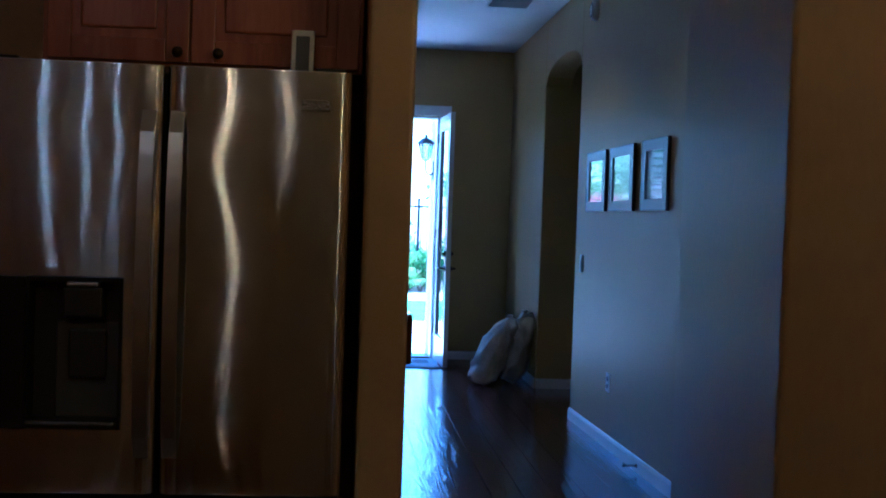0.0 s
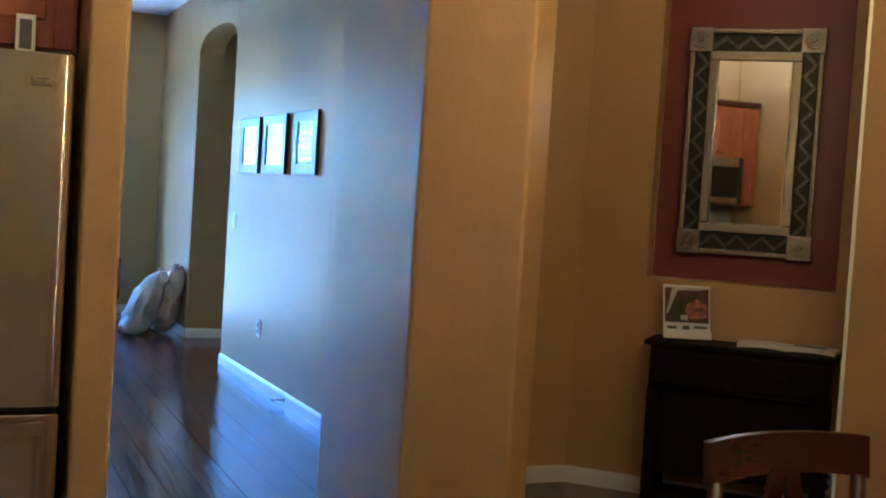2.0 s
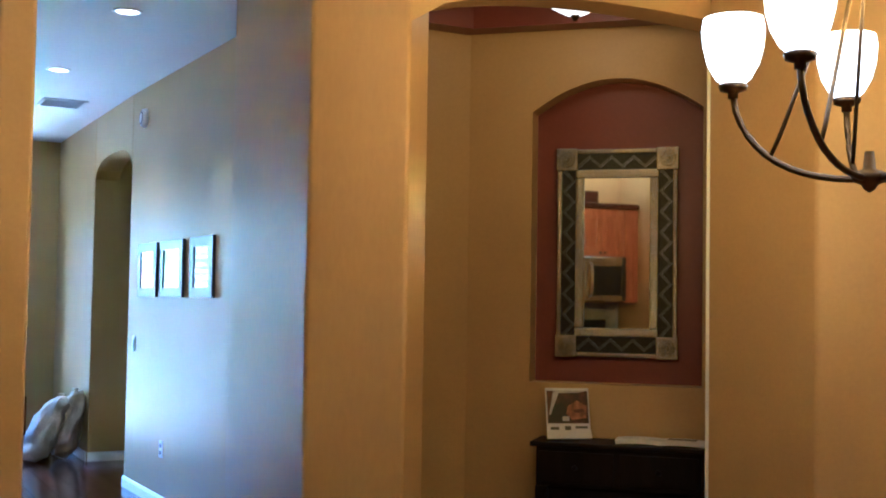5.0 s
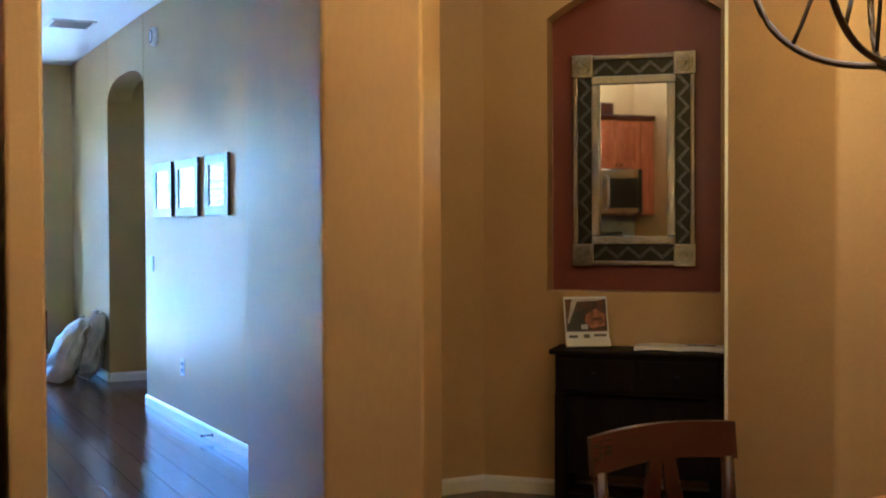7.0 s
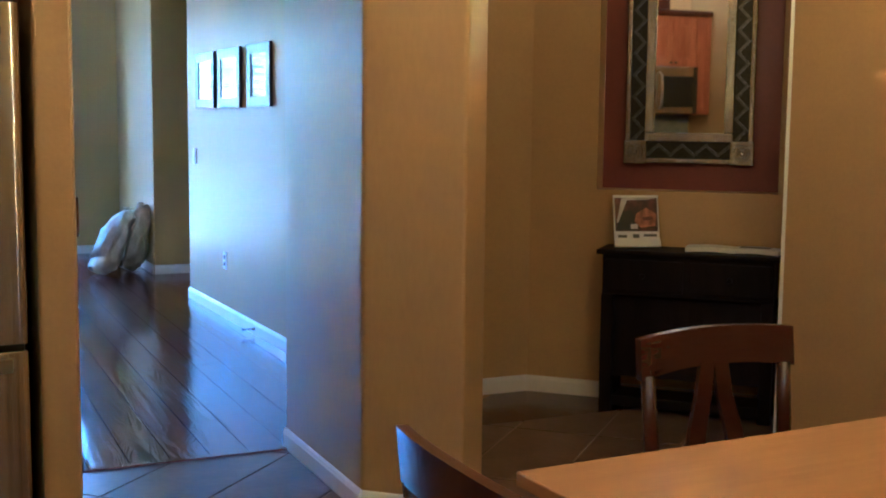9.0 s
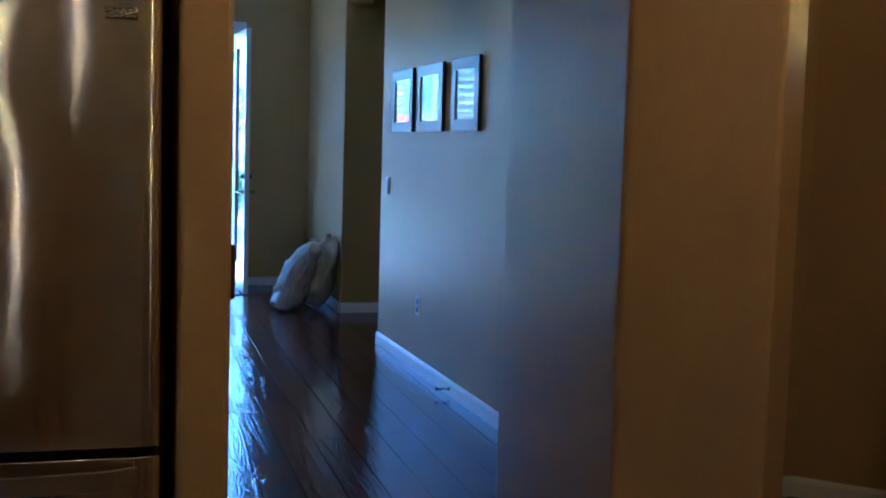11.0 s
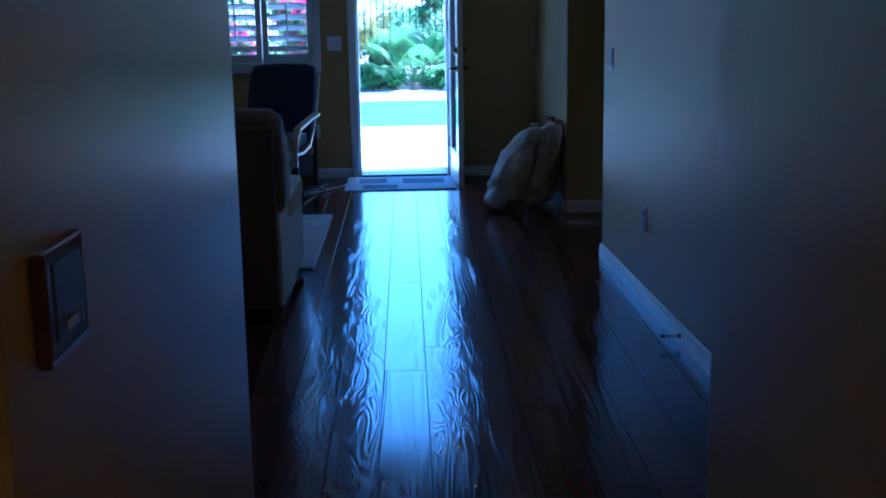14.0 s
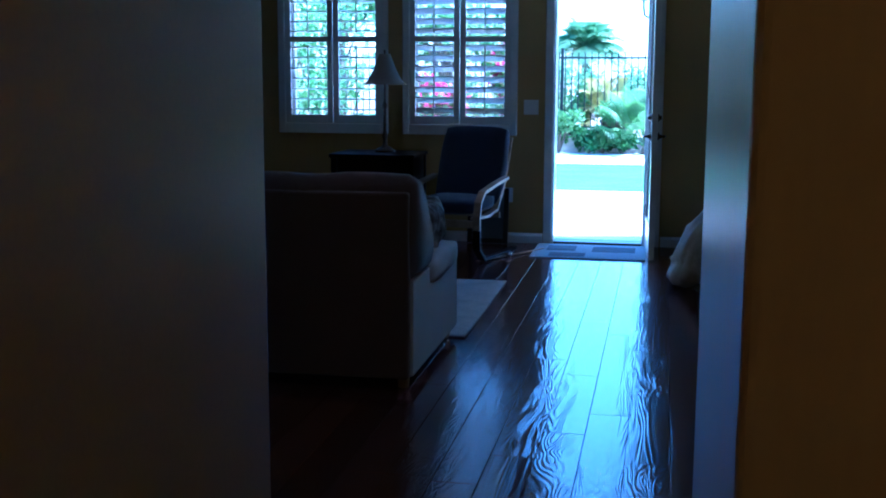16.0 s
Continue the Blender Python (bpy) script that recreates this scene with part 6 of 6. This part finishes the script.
def fan_palm(place, scale, seed, mat, count=16):
    rng = random.Random(seed)
    t = thing("fan_palm", place, "low fan palm with spread green fronds", "palm")
    part("trunk", turned([(0, -0.04), (0.12 * scale, -0.04), (0.10 * scale, 0.12 * scale), (0.05 * scale, 0.18 * scale), (0, 0.19 * scale)], 12), BARK, t)
    for i in range(count):
        a = i * 2.4 + rng.random() * 0.4
        el = math.radians(8 + 62 * rng.random())
        d = Vector((math.cos(a) * math.cos(el), math.sin(a) * math.cos(el), math.sin(el)))
        start = Vector((0, 0, 0.15 * scale))
        end = start + d * (0.75 + 0.35 * rng.random()) * scale
        stalk = bmesh.new()
        tube([start, start * 0.5 + end * 0.5 + Vector((0, 0, 0.06 * scale)), end], 0.010 * scale, 5, stalk)
        fr = part("frond", stalk, mat, t)
        side = d.cross(Vector((0, 0, 1))).normalized()
        up = side.cross(d)
        v, f = [], []
        n = 30
        for k in range(n):
            b = math.radians(-125 + 250 * k / (n - 1))
            e = d * math.cos(b) + side * math.sin(b)
            L = scale * 0.55 * (1 - 0.25 * abs(k / (n - 1) * 2 - 1))
            w = 0.019 * scale
            q = side * math.cos(b) - d * math.sin(b)
            m = len(v)
            tip = end + e * L - Vector((0, 0, 0.16 * scale)) * (0.4 + abs(math.sin(b)))
            mid = end + e * L * 0.55 + up * 0.02
            v += [end[:], (mid + q * w)[:], tip[:], (mid - q * w)[:]]
            f.append((m, m + 1, m + 2, m + 3))
        leaf_part("frond_blade", v, f, mat, fr)
    return t


def feather_palm(place, trunk_h, length, seed, mat, count=22, label="tall feather palm with arching fronds"):
    rng = random.Random(seed)
    t = thing("feather_palm", place, label, "palm")
    part("trunk", tube([(0, 0, -0.05), (0.03, 0, trunk_h * 0.5), (0.0, 0.02, trunk_h)], [0.14, 0.11, 0.10], 10), BARK, t, smooth=True)
    for i in range(count):
        a = i * 2.4 + rng.random() * 0.3
        el = math.radians(20 + 60 * rng.random())
        L = length * (0.8 + 0.4 * rng.random())
        dirn = Vector((math.cos(a), math.sin(a), 0))
        pts = []
        for k in range(9):
            s = k / 8
            pts.append(Vector((0, 0, trunk_h)) + dirn * (L * math.cos(el) * s) + Vector((0, 0, L * math.sin(el) * s - 0.75 * L * s * s * (0.5 + 0.5 * math.cos(el)))))
        bm = bmesh.new()
        tube(pts, [0.016 - 0.0015 * k for k in range(9)], 5, bm)
        fr = part("frond", bm, mat, t)
        v, f = [], []
        side = dirn.cross(Vector((0, 0, 1)))
        for k in range(2, 26):
            s = k / 26 * 8
            j = min(7, int(s))
            p = pts[j].lerp(pts[j + 1], s - j)
            ax = (pts[j + 1] - pts[j]).normalized()
            for sg in (-1, 1):
                d = (side * sg + ax * 0.7 + Vector((0, 0, -0.35))).normalized()
                l2 = 0.36 * length * math.sin(math.pi * (0.12 + 0.8 * k / 26))
                m = len(v)
                v += [p[:], (p + d * l2 * 0.5 + ax * 0.018)[:], (p + d * l2)[:], (p + d * l2 * 0.5 - ax * 0.018)[:]]
                f.append((m, m + 1, m + 2, m + 3))
        leaf_part("frond_blade", v, f, mat, fr)
    return t


def tree(place, height, spread, seed, mat, count=4200, leaf=0.20):
    rng = random.Random(seed)
    t = thing("tree", place, "leafy garden tree behind the fence", "tree")
    bm = bmesh.new()
    tube([(0, 0, -0.1), (0.08, 0.0, height * 0.25), (0.0, 0.1, height * 0.5)], [0.17, 0.13, 0.09], 10, bm)
    part("trunk", bm, BARK, t, smooth=True)
    v, f = [], []
    for i in range(13):
        a = i * 2.4
        r = spread * (0.25 + 0.6 * rng.random())
        tip = Vector((math.cos(a) * r, math.sin(a) * r, height * (0.45 + 0.5 * rng.random())))
        b = bmesh.new()
        s = Vector((0, 0.05, height * (0.28 + 0.2 * rng.random())))
        tube([s, s.lerp(tip, 0.5) + Vector((0, 0, 0.12 * height)), tip], [0.06, 0.035, 0.012], 6, b)
        part("limb", b, BARK, t)
        scatter_leaves(rng, tip, spread * 0.36, count // 13, leaf, v, f, 0.75)
    leaf_part("crown", v, f, mat, t)
    return t


def planting():
    fan_palm((-0.92, 21.75, -0.08), 0.85, 5, LEAF_PALE, 28)
    feather_palm((-2.40, 27.0, 0.0), 1.85, 1.25, 19, LEAF_BRIGHT, 64)
    feather_palm((-4.5, 14.7, -0.09), 0.25, 1.2, 32, LEAF_PALE, 24, "low palm with green arching fronds beside the patio")
    feather_palm((-1.75, 23.4, 0.14), 0.35, 1.25, 11, LEAF_YELLOW, 16, "young palm with yellowing arched fronds")
    for x, y, s, h, m, sd in ((-2.5, 21.7, 0.42, 0.75, LEAF_PALE, 21), (-1.95, 21.8, 0.30, 0.40, LEAF, 26), (-1.5, 22.6, 0.45, 0.55, LEAF_PALE, 27), (-3.4, 21.8, 0.6, 0.9, LEAF, 22), (0.2, 21.8, 0.5, 0.8, LEAF, 23),
                              (-4.6, 22.0, 0.7, 1.1, LEAF_PALE, 24), (1.4, 22.0, 0.7, 1.1, LEAF_PALE, 25), (-2.4, 23.6, 0.6, 0.9, LEAF_PALE, 28), (-2.7, 25.0, 0.8, 1.4, LEAF_BRIGHT, 55), (-1.7, 25.3, 0.7, 1.2, LEAF_BRIGHT, 56), (-0.8, 25.0, 0.7, 1.1, LEAF_BRIGHT, 57), (-0.3, 23.6, 0.5, 0.7, LEAF_PALE, 29), (-1.35, 21.75, 0.28, 0.30, LEAF, 51), (-0.45, 21.8, 0.28, 0.30, LEAF, 52), (-1.7, 21.85, 0.26, 0.28, LEAF_PALE, 53), (-0.05, 21.8, 0.3, 0.4, LEAF_PALE, 54)):
        z = -0.08 if y < 22.0 else 0.14
        bush((x, y, z), s, h, "dense green shrub in the garden bed", m, sd)
    for x, y, s, h, sd in ((-2.75, 12.6, 0.42, 1.25, 31), (-2.2, 13.6, 0.36, 1.6, 33), (-2.30, 14.4, 0.36, 2.15, 38), (-3.25, 13.2, 0.45, 1.45, 34)):
        bush((x, y, -0.09), s, h, "bougainvillea with magenta blossom", LEAF_PALE, sd, 1700)
    for x, y, s, h, sd in ((-4.9, 15.6, 0.9, 2.3, 35), (-6.3, 17.0, 1.1, 2.6, 36), (-5.6, 14.4, 0.7, 1.5, 37)):
        bush((x, y, -0.09), s, h, "tall green shrub beside the patio", LEAF_PALE, sd)
    for x, y, h, s, m, sd in ((-0.6, 26.5, 2.5, 0.55, LEAF_PALE, 47), (1.6, 27.5, 2.4, 1.0, LEAF_PALE, 42), (-5.6, 27, 4.0, 1.9, LEAF_PALE, 43),
                              (-9, 30, 5.0, 2.4, LEAF, 44), (3.6, 30, 3.4, 2.2, LEAF, 45), (-13, 26, 5, 2.6, LEAF_PALE, 46)):
        tree((x, y, -0.13), h, s, sd, m, int(1300 * s) + 500, 0.16)


planting()


# ---------------------------------------------------------------- floor pieces
def planks():
    """Hand-scraped planks along the hall; those of the hall are pieces of their own."""
    rng = random.Random(9)
    W = 0.166
    shared = {}

    def plank_mesh(length, worn):
        if (length, worn) not in shared:
            shared[length, worn] = mesh("plank_%d" % (length * 100), box(-W / 2 + 0.0012, W / 2 - 0.0012, 0, length - 0.0024, -0.011, 0.0, worn, 1), PLANK)
        return shared[length, worn]
    floor = bpy.data.objects["floor_hall"]
    rest = bmesh.new()
    lengths = (0.9, 1.2, 1.5)
    i = -36
    while True:
        x = -1.118 + i * W
        if x > 1.6:
            break
        y = 2.262 - rng.random() * 0.8
        while y < 10.18:
            L = rng.choice(lengths)
            y0, y1 = max(y, 2.262), min(y + L, 10.186)
            if y1 - y0 > 0.03 and x > -7.0:
                near = -2.0 < x < 0.0
                if near and abs((y1 - y0) - L) < 1e-6:
                    o = new("plank", plank_mesh(L, 0.0008 if x < -0.75 else 0.0))
                    o.location = (x, y0, -0.0005 * rng.random())
                    o.parent = floor
                elif near:
                    o = new("plank", mesh("plank_cut", box(-W / 2 + 0.0012, W / 2 - 0.0012, 0, y1 - y0 - 0.0024, -0.011, 0.0, 0.0008 if x < -0.75 else 0.0, 1), PLANK))
                    o.location = (x, y0, 0)
                    o.parent = floor
                else:
                    box(x - W / 2 + 0.0012, x + W / 2 - 0.0012, y0, y1 - 0.0024, -0.011, 0.0, bm=rest)
            y += L
        i += 1
    o = part("plank_field", rest, PLANK, floor)
    tagged(o, "", "", "", "stuff")


def tiles():
    """Tiles laid on the slant in kitchen and vestibule."""
    step_s, step_d = 1.09, 0.545
    hs, hd = step_s * S2 / 2 - 0.004, step_d * S2 / 2 - 0.004
    me = mesh("floor_tile", box(-hs, hs, -hd, hd, -0.012, 0.0, 0.003, 1), TILE)
    kitchen = bpy.data.objects["floor_kitchen"]
    rest = bmesh.new()
    rng = random.Random(4)

    def clip(poly, nx, ny, c):
        out = []
        for i in range(len(poly)):
            a, b = poly[i], poly[(i + 1) % len(poly)]
            da, db = nx * a[0] + ny * a[1] - c, nx * b[0] + ny * b[1] - c
            if da <= 0:
                out.append(a)
            if da * db < 0:
                t = da / (da - db)
                out.append((a[0] + (b[0] - a[0]) * t, a[1] + (b[1] - a[1]) * t))
        return out
    for i in range(-16, 20):
        for j in range(-16, 22):
            # joints lie on y - x = 1.09 + step_d i and x + y = 0.52 + step_s j
            d, s = 1.09 + step_d * (i + 0.5), 0.52 + step_s * (j + 0.5)
            x, y = (s - d) / 2, (s + d) / 2
            h = (step_s + step_d) / 4
            if x < -3.6 - h or x > 2.5 + h or y < -5.1 - h or y > 2.81 + h:
                continue
            top = 2.81 if x > -0.3 else 2.222
            inside = x - h > -3.58 and x + h < 2.3 and y - h > -5.08 and y + h < top
            if x > -0.4 and y > 1.3 and x + y > 3.76 + 0.3:
                continue
            if inside and y > -1.2:
                o = new("tile", me)
                o.matrix_world = pose(x, y, -0.0008 * rng.random(), 0, 0, 45)
                o.parent = kitchen
                continue
            poly = [(x + (a - b) * S2, y + (a + b) * S2) for a, b in ((-hs, -hd), (hs, -hd), (hs, hd), (-hs, hd))]
            for nx, ny, c in ((1, 0, 2.45), (-1, 0, 3.59), (0, 1, top), (0, -1, 5.09)):
                poly = clip(poly, nx, ny, c)
                if len(poly) < 3:
                    break
            if len(poly) >= 3:
                prism(poly, -0.012, -0.0006, bm=rest)
    o = part("tile_field", rest, TILE, kitchen)
    tagged(o, "", "", "", "stuff")


planks()
tiles()
